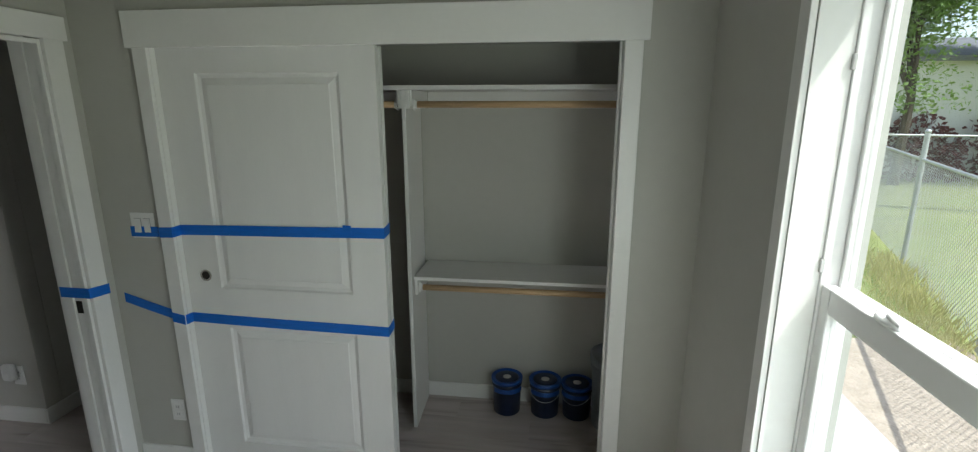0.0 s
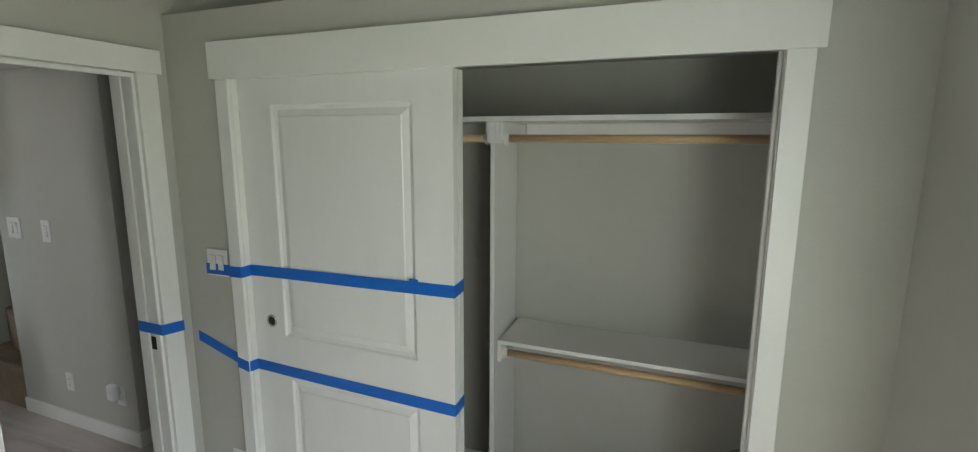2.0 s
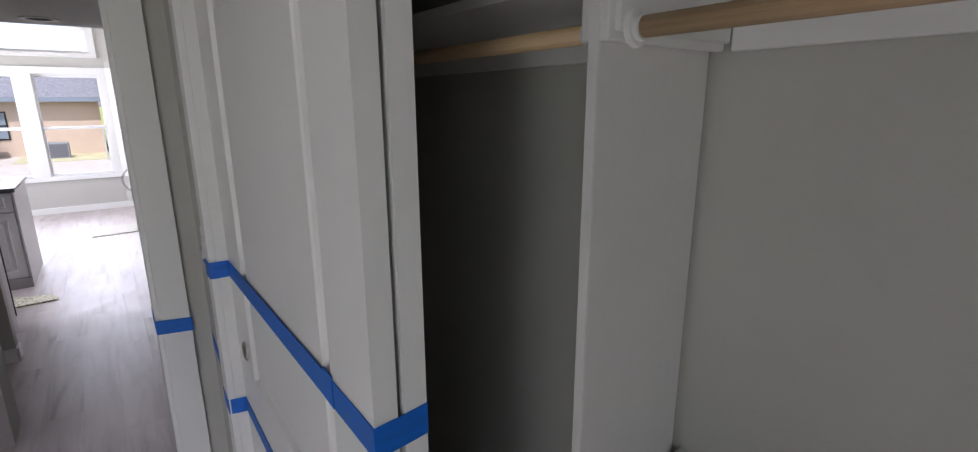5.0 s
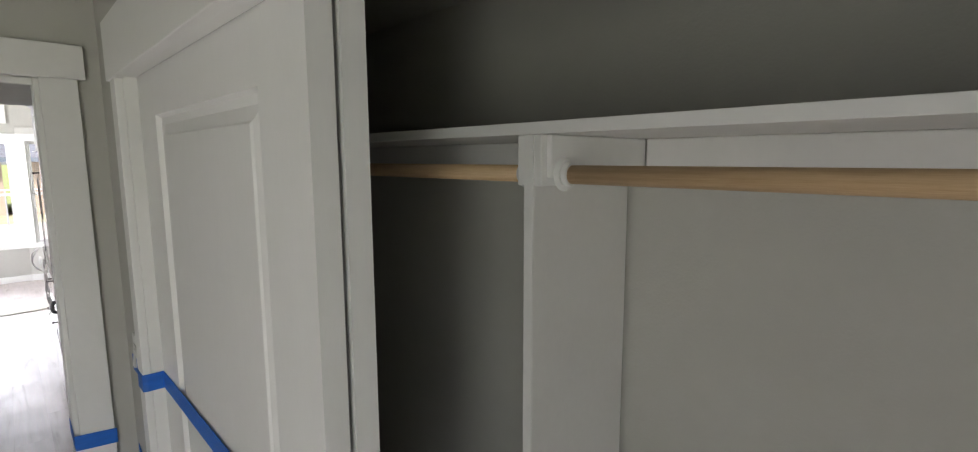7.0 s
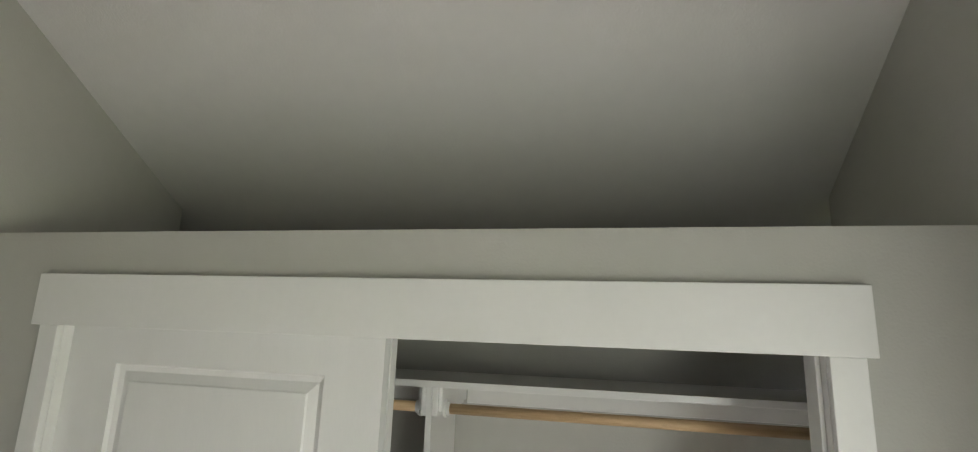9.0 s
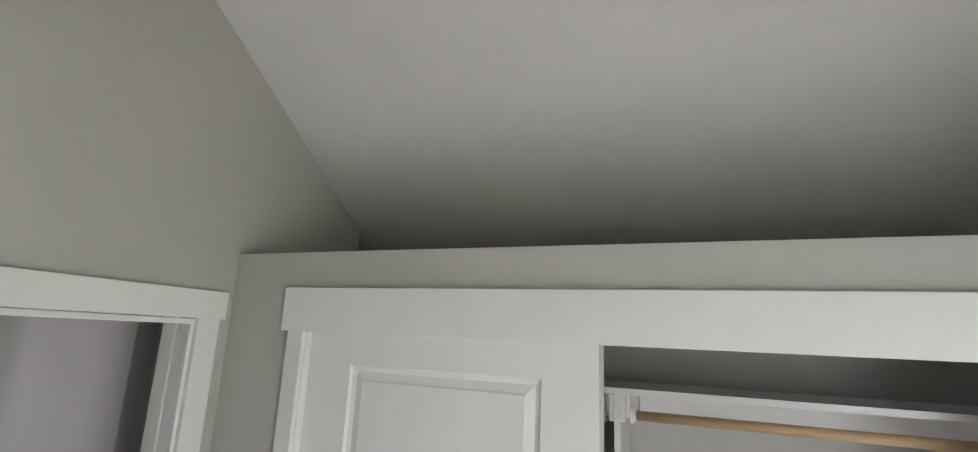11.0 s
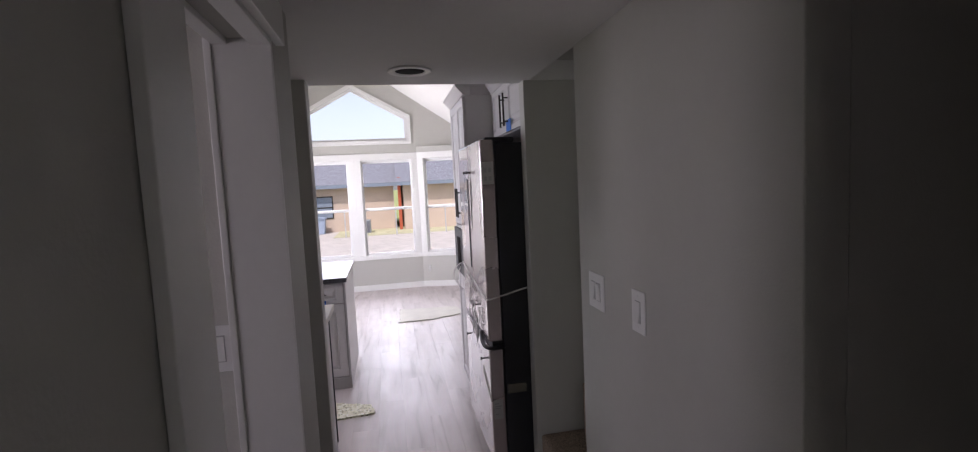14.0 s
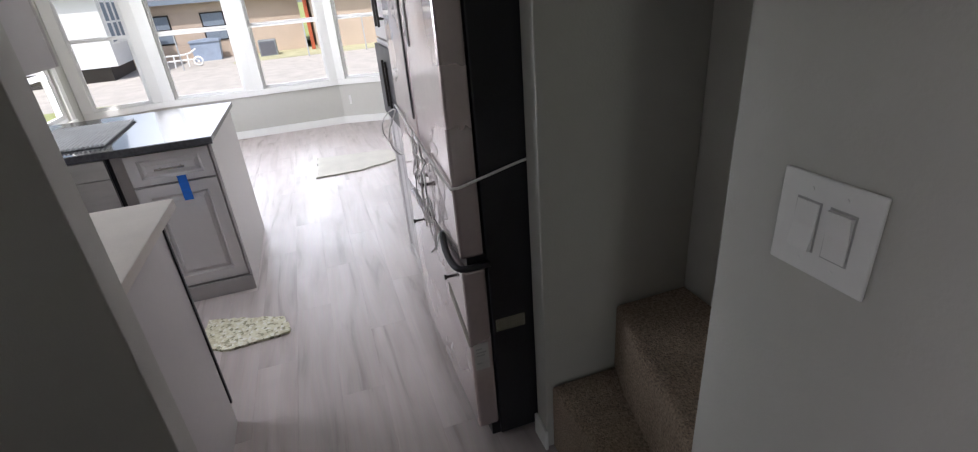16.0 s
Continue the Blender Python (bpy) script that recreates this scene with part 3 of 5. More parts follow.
def window(name, m, w, h, rail=None, lock=False, f=0.035, s=0.038, su=0.038, top=0.038):
    """A double-hung window in an opening of w by h; local x along it, +y outwards."""
    rail = rail or h * 0.5
    e = tagged(new(name), "white vinyl double-hung window", "", "", "structure")
    bm = bx((0, 0, 0), (f, 0.08, h), 0.003)
    bx((w - f, 0, 0), (w, 0.08, h), 0.003, bm)
    bx((f, 0, h - f), (w - f, 0.08, h), 0.003, bm)
    bx((f, -0.004, 0), (w - f, 0.08, f), 0.003, bm)
    part("window_frame", bm, M_VINYL, e)

    def sash(nm, z0, z1, y, s, top):
        bm = bx((f, y, z0), (f + s, y + 0.032, z1), 0.004)
        bx((w - f - s, y, z0), (w - f, y + 0.032, z1), 0.004, bm)
        bx((f + s, y, z0), (w - f - s, y + 0.032, z0 + s), 0.004, bm)
        bx((f + s, y, z1 - top), (w - f - s, y + 0.032, z1), 0.004, bm)
        sa = part(nm, bm, M_VINYL, e)
        g = part("pane", bx((f + s, y + 0.013, z0 + s), (w - f - s, y + 0.017, z1 - top)), M_GLASS, sa)
        g.visible_shadow = False
        return sa

    sash("upper_sash", rail - 0.01 + max(0, top - 0.038), h - f, 0.042, su, 0.038)
    low = sash("lower_sash", f, rail + 0.03, 0.006, s, top)
    if lock:
        for z in (rail + 0.06, h - 0.30):
            part("balance_clip", bx((f * 0.4, -0.006, z), (f * 0.4 + 0.010, 0.004, z + 0.035), 0.002), M_GAP, e)
        for u in (0.25, w - 0.25):
            bm = lathe([(0.020, 0), (0.021, 0.007), (0.013, 0.012)], 20)
            bmesh.ops.scale(bm, verts=bm.verts[:], vec=(2.1, 0.8, 1))
            wire(bend([(-0.005, 0, 0.016), (0.02, -0.008, 0.018), (0.055, -0.012, 0.016)]), 0.0055, bm, 10)
            bmesh.ops.translate(bm, verts=bm.verts[:], vec=(u, 0.020, rail + 0.03))
            part("latch", bm, M_VINYL, low)
    e.matrix_basis = m
    return e


for i, ((p0, p1), (u0, u1)) in enumerate(zip(BAY, ((0.11, 0.69), (0.125, 0.924), (0.101, 0.909), (0.10, 0.70)))):
    bay_panel(i, p0, p1, u0, u1)

GC = -1.03
hole = [(GC - 0.85, 2.425), (GC + 0.85, 2.425), (GC + 0.85, 2.78), (GC, 3.255), (GC - 0.85, 2.78)]


def ring_wall(outer, inner, x0, x1, bm=None):
    """A wall between two five-sided outlines in y, z, from x0 to x1."""
    one = bmesh.new()
    v = [[[one.verts.new((x, *p)) for p in line] for line in (outer, inner)] for x in (x0, x1)]
    n = len(outer)
    for i in range(n):
        j = (i + 1) % n
        one.faces.new((v[0][0][i], v[0][0][j], v[0][1][j], v[0][1][i]))
        one.faces.new((v[1][0][j], v[1][0][i], v[1][1][i], v[1][1][j]))
        one.faces.new((v[0][1][i], v[0][1][j], v[1][1][j], v[1][1][i]))
        one.faces.new((v[0][0][j], v[0][0][i], v[1][0][i], v[1][0][j]))
    bmesh.ops.recalc_face_normals(one, faces=one.faces[:])
    return join(bm, one)


def grow(points, d):
    """The gable window's outline, grown outwards by d."""
    return [(points[0][0] - d, points[0][1] - d), (points[1][0] + d, points[1][1] - d), (points[2][0] + d, points[2][1] + d * 0.55), (points[3][0], points[3][1] + d * 1.15), (points[4][0] - d, points[4][1] + d * 0.55)]


structure("wall_gable", ring_wall([(YS, BAND_Z), (YN, BAND_Z), (YN, roof_z(YN)), (RIDGE_Y, RIDGE_Z), (YS, roof_z(YS))], hole, XW - 0.12, XW), M_WALL)
bm = prism([(XW, YS), (-8.18, YS), (XW, -2.07)], "z", BAND_Z, BAND_Z + 0.012)
prism([(XW, -0.04), (-8.18, YN), (XW, YN)], "z", BAND_Z, BAND_Z + 0.012, bm)
structure("soffit_bay", bm, M_WALL)
structure("trim_gable", ring_wall(grow(hole, 0.062), hole, XW + 0.002, XW + 0.02), M_TRIM, "white trim round the gable window")
gw = tagged(new("window_1"), "five-sided fixed gable window", "", "", "structure")
part("window_frame", ring_wall(hole, grow(hole, -0.035), XW - 0.09, XW - 0.03), M_VINYL, gw)
g = part("pane", prism(grow(hole, -0.033), "x", XW - 0.064, XW - 0.06), M_GLASS, gw)
g.visible_shadow = False
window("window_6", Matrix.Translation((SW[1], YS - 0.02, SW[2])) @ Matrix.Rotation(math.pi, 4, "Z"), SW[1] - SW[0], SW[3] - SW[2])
# unseen, added to light the recess and stair
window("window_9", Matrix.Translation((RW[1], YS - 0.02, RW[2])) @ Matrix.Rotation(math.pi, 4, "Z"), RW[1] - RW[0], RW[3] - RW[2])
# unseen, added to light the kitchen
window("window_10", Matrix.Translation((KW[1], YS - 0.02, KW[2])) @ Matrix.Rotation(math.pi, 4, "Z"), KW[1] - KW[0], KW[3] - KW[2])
# unseen, added to let light into the bathroom
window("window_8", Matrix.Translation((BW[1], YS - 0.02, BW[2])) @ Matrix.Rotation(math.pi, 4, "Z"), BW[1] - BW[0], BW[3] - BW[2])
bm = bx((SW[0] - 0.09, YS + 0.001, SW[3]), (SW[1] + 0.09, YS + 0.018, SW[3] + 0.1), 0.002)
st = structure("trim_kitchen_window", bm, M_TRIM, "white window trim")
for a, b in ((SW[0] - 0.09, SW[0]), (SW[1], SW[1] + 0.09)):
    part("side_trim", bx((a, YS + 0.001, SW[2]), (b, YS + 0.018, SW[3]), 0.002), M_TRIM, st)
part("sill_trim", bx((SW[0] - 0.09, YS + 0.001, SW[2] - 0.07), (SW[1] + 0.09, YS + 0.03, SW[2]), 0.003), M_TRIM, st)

# east window
window("window_7", Matrix.Translation((XE + 0.086, EY1, EZ0)) @ Matrix.Rotation(-math.pi / 2, 4, "Z"), EY1 - EY0, EZ1 - EZ0, rail=0.851, lock=True, f=0.012, s=0.040, su=0.014, top=0.064)
et = structure("trim_east_window", bx((XE - 0.018, EY0 - 0.09, EZ1), (XE - 0.001, EY1 + 0.09, EZ1 + 0.12), 0.002), M_TRIM, "white flat window trim")
part("side_trim", bx((XE - 0.018, EY1, EZ0 - 0.02), (XE - 0.001, EY1 + 0.055, EZ1), 0.002), M_TRIM, et)
part("side_trim", bx((XE - 0.018, EY0 - 0.055, EZ0 - 0.02), (XE - 0.001, EY0, EZ1), 0.002), M_TRIM, et)
part("sill_trim", bx((XE - 0.03, EY0 - 0.09, EZ0 - 0.05), (XE - 0.001, EY1 + 0.09, EZ0 - 0.02), 0.003), M_TRIM, et)

part("jamb_board", bx((XE - 0.0005, EY1 - 0.006, EZ0), (XE + 0.085, EY1 - 0.0005, EZ1)), M_TRIM, et)
part("jamb_board", bx((XE - 0.0005, EY0 + 0.0005, EZ0), (XE + 0.085, EY0 + 0.006, EZ1)), M_TRIM, et)
part("sill_board", bx((XE - 0.028, EY0 + 0.006, EZ0 + 0.0005), (XE + 0.085, EY1 - 0.006, EZ0 + 0.006)), M_TRIM, et)

# ---- trim of the bedroom, closet and hall ----


def baseboard(name, a, b, z=0.095):
    structure(name, bx((a[0], a[1], 0), (b[0], b[1], z), 0.004), M_TRIM, "white painted baseboard")


baseboard("baseboard_closet_front_left", (0.001, -0.014), (0.296, -0.001))
baseboard("baseboard_closet_front_right", (2.40, -0.014), (XE - 0.001, -0.001))
baseboard("baseboard_closet_back", (0.0, CB - 0.014), (XE, CB - 0.001))
baseboard("baseboard_east", (XE - 0.014, YS), (XE - 0.001, -0.016))
baseboard("baseboard_bedroom_west", (0.001, YS), (0.014, -0.808))
baseboard("baseboard_hall_north", (-1.91, 0.186), (-0.79, 0.199))
baseboard("baseboard_hall_nook", (-0.789, 0.186), (-0.776, YN))
baseboard("baseboard_fridge_side", (HALL_X, 0.161), (-2.552, 0.174))
baseboard("baseboard_kitchen_east", (-2.60, -0.884), (-2.486, -0.871))
baseboard("baseboard_kitchen_east_face", (-2.499, YS), (-2.486, -0.885))
baseboard("baseboard_kitchen_north", (-8.2, YN - 0.014), (-4.25, YN - 0.001))

# closet casing: side boards and the wide head board
cc = structure("trim_closet_head", bx((0.268, -0.024, 2.037), (2.42, -0.001, 2.184), 0.002), M_TRIM, "white flat closet trim")
part("side_trim", bx((0.297, -0.020, 0), (0.3615, -0.001, 2.037), 0.002), M_TRIM, cc)
part("side_trim", bx((2.3305, -0.020, 0), (2.399, -0.001, 2.037), 0.002), M_TRIM, cc)
jm = structure("jamb_closet", bx((0.3495, -0.001, 0), (0.3635, 0.115, CZ - 0.001), 0.001), M_TRIM, "white closet jamb")
part("jamb_board", bx((2.3285, -0.001, 0), (2.3425, 0.115, CZ - 0.001), 0.001), M_TRIM, jm)
part("jamb_stop", bx((2.318, 0.022, 0), (2.3283, 0.05, 2.040), 0.002), M_TRIM, jm)
part("head_jamb", bx((0.364, 0.0, 2.041), (2.328, 0.026, 2.0595)), M_TRIM, jm)
part("track", bx((0.364, 0.0265, 2.045), (2.328, 0.11, 2.058)), M_STEEL2, jm, "grey sliding door track")

# bedroom pocket door: split jamb, casing, strike plate
dt = structure("trim_door_head", bx((0.001, -0.822, 2.065), (0.024, -0.039, 2.161), 0.002), M_TRIM, "white flat door trim")
part("side_trim", bx((0.001, -0.806, 0), (0.020, DY0 + 0.008, 2.065), 0.002), M_TRIM, dt)
part("side_trim", bx((0.001, DY1 - 0.004, 0), (0.020, -0.058, 2.065), 0.002), M_TRIM, dt)
for a, b, nm, top in ((-0.024, 0.001, "jamb_board", DZ), (-0.130, -0.072, "jamb_board", DZ + 0.0245)):
    part(nm, bx((a, DY1 - 0.016, 0), (b, DY1 - 0.0005, top), 0.002), M_TRIM, dt)
    part(nm, bx((a, DY0 + 0.0005, 0), (b, DY0 + 0.016, top), 0.002), M_TRIM, dt)
    part("jamb_head", bx((a, DY0 + 0.016, top - 0.018), (b, DY1 - 0.016, top), 0.002), M_TRIM, dt)
part("jamb_strike", bx((-0.0675, DY1 - 0.011, 0), (-0.0285, DY1 - 0.0005, DZ), 0.001), M_TRIM, dt)
part("strike_plate", bx((-0.063, DY1 - 0.013, 0.875), (-0.033, DY1 - 0.0105, 0.935), 0.001), M_BRONZE, dt, "dark metal strike plate")
part("pocket_door_edge", bx((-0.068, DY0 + 0.001, 0.012), (-0.028, DY0 + 0.012, 2.03), 0.003), M_DOOR, dt, "white edge of the pocketed door")
ht = structure("trim_door_hall_head", bx((-0.155, -0.799, 2.087), (-0.131, -0.043, 2.188), 0.002), M_TRIM, "white flat door trim")
part("side_trim", bx((-0.150, DY1 - 0.006, 0), (-0.131, -0.055, 2.087), 0.002), M_TRIM, ht)

# bathroom pocket door in the hall
bt = structure("trim_bath_head", bx((BX1 - 0.06, HY + 0.001, BZ), (BX0 + 0.16, HY + 0.024, BZ + 0.10), 0.002), M_TRIM, "white flat door trim")
part("side_trim", bx((BX0, HY + 0.001, 0), (BX0 + 0.13, HY + 0.019, BZ), 0.002), M_TRIM, bt)
part("jamb_board", bx((BX1, HY - 0.13, 0), (BX1 + 0.014, HY + 0.004, BZ), 0.002), M_TRIM, bt)
part("inside_trim", bx((BX1 - 0.019, HY - 0.149, 0), (BX1 + 0.018, HY - 0.1305, BZ), 0.003), M_TRIM, bt)
for y0, y1 in ((HY - 0.13, HY - 0.095), (HY - 0.045, HY + 0.004)):
    part("jamb_head", bx((BX1 + 0.014, y0, BZ - 0.016), (BX0, y1, BZ - 0.0005), 0.002), M_TRIM, bt)
bd = part("pocket_door", bx((BX0 - 0.075, HY - 0.088, 0.012), (BX0 - 0.0005, HY - 0.052, 2.02), 0.003), M_DOOR, bt, "white pocket door, pushed back")
part("edge_pull", bx((BX0 - 0.0775, HY - 0.078, 0.90), (BX0 - 0.0752, HY - 0.062, 1.0), 0.001), M_CHROME, bd)

# ---- bedroom closet ----
PAN = [(0.534, 1.184, 0.957, 1.937), (0.553, 1.190, 0.127, 0.757)]


def bypass_door(y, label):
    d = thing("closet_door", label, "door", (0, y, 0.012), group="closet doors")
    part("panel", panel_face(0.3645, 1.345, 0.0, 2.03, [(a, b, c - 0.012, e - 0.012) for a, b, c, e in PAN], 0.0), M_DOOR, d)
    bm = lathe([(0.0185, 0.003), (0.0195, -0.002), (0.024, -0.004), (0.027, -0.003), (0.028, 0.001)], 28, caps=False)
    bmesh.ops.rotate(bm, verts=bm.verts[:], cent=(0, 0, 0), matrix=Matrix.Rotation(-math.pi / 2, 3, "X"))
    bmesh.ops.translate(bm, verts=bm.verts[:], vec=(0.464, -0.002, 1.008))
    pull = part("finger_pull", bm, M_CHROME, d, "round chrome finger pull")
    bm = lathe([(0.019, -0.0005), (0.012, 0.0015), (0.002, 0.002)], 24)
    bmesh.ops.rotate(bm, verts=bm.verts[:], cent=(0, 0, 0), matrix=Matrix.Rotation(-math.pi / 2, 3, "X"))
    bmesh.ops.translate(bm, verts=bm.verts[:], vec=(0.464, -0.003, 1.008))
    part("cup", bm, M_BRONZE, pull, "dark recessed cup")
    return d


bypass_door(0.028, "white two-panel sliding closet door taped with blue tape")
bypass_door(0.073, "white two-panel sliding closet door behind the other")

# upper shelf, its cleats and rods; lower shelf; divider
DX = 1.326
SH = 0.425


def shelf_board(name, a, b, edge, label, category):
    """A shelf or upright board with a banded front edge."""
    s = thing(name, label, category, a)
    d = Vector(b) - Vector(a)
    part("board", bx((0, edge, 0), d, 0.0015), M_MELA, s)
    part("edge_band", bx((0, 0, 0), (d.x, edge - 0.0003, d.z), 0.0008), M_TRIM, s, "smooth white front edge")
    return s


shelf_board("closet_shelf", (0.0, SH, 1.876), (XE, CB, 1.897), 0.004, "long white closet shelf board on cleats", "shelf")
divider = shelf_board("closet_divider", (DX, SH + 0.005, 0.0), (DX + 0.020, CB - 0.016, 1.8755), 0.004, "upright white closet divider panel", "closet panel")
divider.rotation_euler.z = 0.04      # it stands slightly askew
shelf_board("lower_closet_shelf", (DX + 0.0215, 0.466, 0.882), (XE - 0.001, CB - 0.001, 0.900), 0.004, "white lower closet shelf board", "shelf")


def cleat(a, b, label="white painted shelf cleat"):
    bm = bx(a, b, 0.003)
    return solid("shelf_cleat", bm, M_TRIM, label, "cleat", "closet cleats")


for side, x in ((-1, DX), (1, DX + 0.019)):
    cleat((min(x, x + side * 0.019), SH + 0.008, 1.786), (max(x, x + side * 0.019), CB - 0.02, 1.8755))
    cleat((min(x + side * 0.0192, x + side * 0.030), SH + 0.02, 1.80), (max(x + side * 0.0192, x + side * 0.030), CB - 0.02, 1.8755))
cleat((DX + 0.05, CB - 0.019, 1.786), (XE, CB - 0.0005, 1.8755))
cleat((0.0, CB - 0.019, 1.786), (DX - 0.031, CB - 0.0005, 1.8755))
cleat((XE - 0.019, SH + 0.01, 1.786), (XE - 0.0005, CB - 0.02, 1.8755))
cleat((DX + 0.0215, 0.470, 0.795), (DX + 0.040, CB - 0.02, 0.8815))
cleat((DX + 0.0405, CB - 0.019, 0.795), (XE, CB - 0.0005, 0.8815))
cleat((XE - 0.019, 0.47, 0.795), (XE - 0.0005, CB - 0.02, 0.8815))


def closet_rod(x0, x1, y, z, label):
    r = thing("closet_rod", label, "closet rod", (x0, y, z), group="closet rods")
    bm = cyl((0.004, 0, 0), (x1 - x0 - 0.004, 0, 0), 0.0165, seg=28)
    for f in bm.faces:
        f.smooth = len(f.verts) == 4
    part("rod", bm, M_PINE, r)
    for x, s in ((0, 1), (x1 - x0, -1)):
        bm = cyl((x, 0, 0), (x + s * 0.009, 0, 0), 0.030, 0.027, 28)
        cyl((x + s * 0.006, 0, 0), (x + s * 0.018, 0, 0), 0.0215, 0.0205, 28, bm)
        part("flange", bm, M_PLAST, r, "white round rod socket")
    return r


closet_rod(DX + 0.0495, XE - 0.0195, 0.482, 1.806, "round pine closet rod under the upper shelf")
closet_rod(0.0005, DX - 0.0305, 0.482, 1.806, "round pine closet rod behind the doors")
closet_rod(DX + 0.0405, XE - 0.0195, 0.512, 0.826, "round pine closet rod under the lower shelf")


def bucket(at, r, h, body, lid, label, turn=0.0, bail=True, tape=True):
    b = thing("bucket", label, "bucket", at, turn, "paint buckets")
    part("body", lathe([(r * 0.86, 0), (r * 0.9, 0.004), (r * 0.97, h * 0.80), (r * 1.03, h * 0.81), (r * 1.03, h * 0.85), (r * 0.98, h * 0.86), (r, h * 0.95)], 36), body, b)
    part("lid", lathe([(r * 1.06, h * 0.90), (r * 1.07, h * 0.99), (r * 1.03, h * 1.0), (r * 0.98, h * 0.995), (r * 0.95, h * 0.97), (r * 0.30, h * 0.972)], 36), lid, b)
    if tape:
        part("lid_center", lathe([(r * 0.80, h * 0.972), (r * 0.79, h * 0.978), (r * 0.30, h * 0.976)], 28), body, b, "dark middle of the lid")
        part("paint_mark", lathe([(r * 0.25, h * 0.976), (r * 0.28, h * 0.980), (r * 0.2, h * 0.982)], 18), M_LABEL, b, "round white label on the lid")
        pts = [(r * 1.045 * math.cos(a), r * 1.045 * math.sin(a), h * 0.80) for a in np.linspace(-2.6, -0.5, 14)]
        part("tape_band", strip([Vector(p) for p in pts], h * 0.12, 0.001), M_LID, b, "torn blue tape band")
    if bail:
        pts = [(r * 1.08 * math.cos(a), r * 1.08 * math.sin(a) , h * (0.83 - 0.30 * math.sin(math.pi * (a + math.pi) / math.pi))) for a in np.linspace(-math.pi, 0, 14)]
        part("bail", wire([Vector(p) for p in pts], 0.0018), M_GALV, b, "thin wire handle")
    return b


bucket((1.838, 0.680, 0), 0.088, 0.224, M_BUCKET, M_LID, "dark blue bucket with a taped blue lid", 0.2, bail=False)
bucket((2.066, 0.684, 0), 0.090, 0.222, M_BUCKET, M_LID, "navy bucket with a wire handle", 0.0)
bucket((2.254, 0.682, 0), 0.088, 0.214, M_BUCKET, M_LID, "black bucket with a wire handle and dark lid", -0.3)
bucket((2.475, 0.615, 0), 0.150, 0.44, M_GREYB, M_GREYB, "tall grey plastic bucket with a dark lid", 0.0, bail=False, tape=False)

# blue tape over the switch, the closet doors and the jamb
solid("masking_tape", strip([(0.142, -0.009, 1.257), (0.280, -0.006, 1.258), (0.293, -0.014, 1.259), (0.297, -0.0215, 1.259), (0.360, -0.0215, 1.261), (0.3635, -0.010, 1.261), (0.367, 0.0265, 1.262), (0.53, 0.0265, 1.265), (0.70, 0.0265, 1.267), (0.95, 0.0265, 1.270), (1.19, 0.0265, 1.274), (1.3463, 0.0265, 1.276), (1.3463, 0.066, 1.279), (1.3463, 0.108, 1.284)], 0.048), M_TAPE, "strip of blue masking tape across the closet doors", "tape", "blue tape")
solid("masking_tape", strip([(0.045, -0.003, 0.925), (0.17, -0.003, 0.885), (0.290, -0.004, 0.850), (0.297, -0.0215, 0.844), (0.360, -0.0215, 0.831), (0.3635, 0.0, 0.829), (0.367, 0.0265, 0.828), (0.55, 0.0265, 0.822), (0.85, 0.0265, 0.815), (1.15, 0.0265, 0.810), (1.3463, 0.0265, 0.806), (1.3463, 0.066, 0.808), (1.3463, 0.108, 0.813)], 0.048), M_TAPE, "sagging strip of blue masking tape across the closet doors", "tape", "blue tape")
solid("masking_tape", strip([(-0.128, DY1 - 0.0175, 1.001), (-0.043, DY1 - 0.0175, 1.0), (0.0, DY1 - 0.0178, 1.0), (0.0215, DY1 - 0.0178, 0.999), (0.0215, -0.10, 0.993), (0.0215, -0.053, 0.988)], 0.048), M_TAPE, "short strip of blue masking tape on the door jamb", "tape", "blue tape")


solid("masking_tape", strip([(1.158, 0.0248, 1.284), (1.196, 0.0248, 1.283)], 0.056), M_TAPE, "short overlapping scrap of blue masking tape on the closet door", "tape", "blue tape")


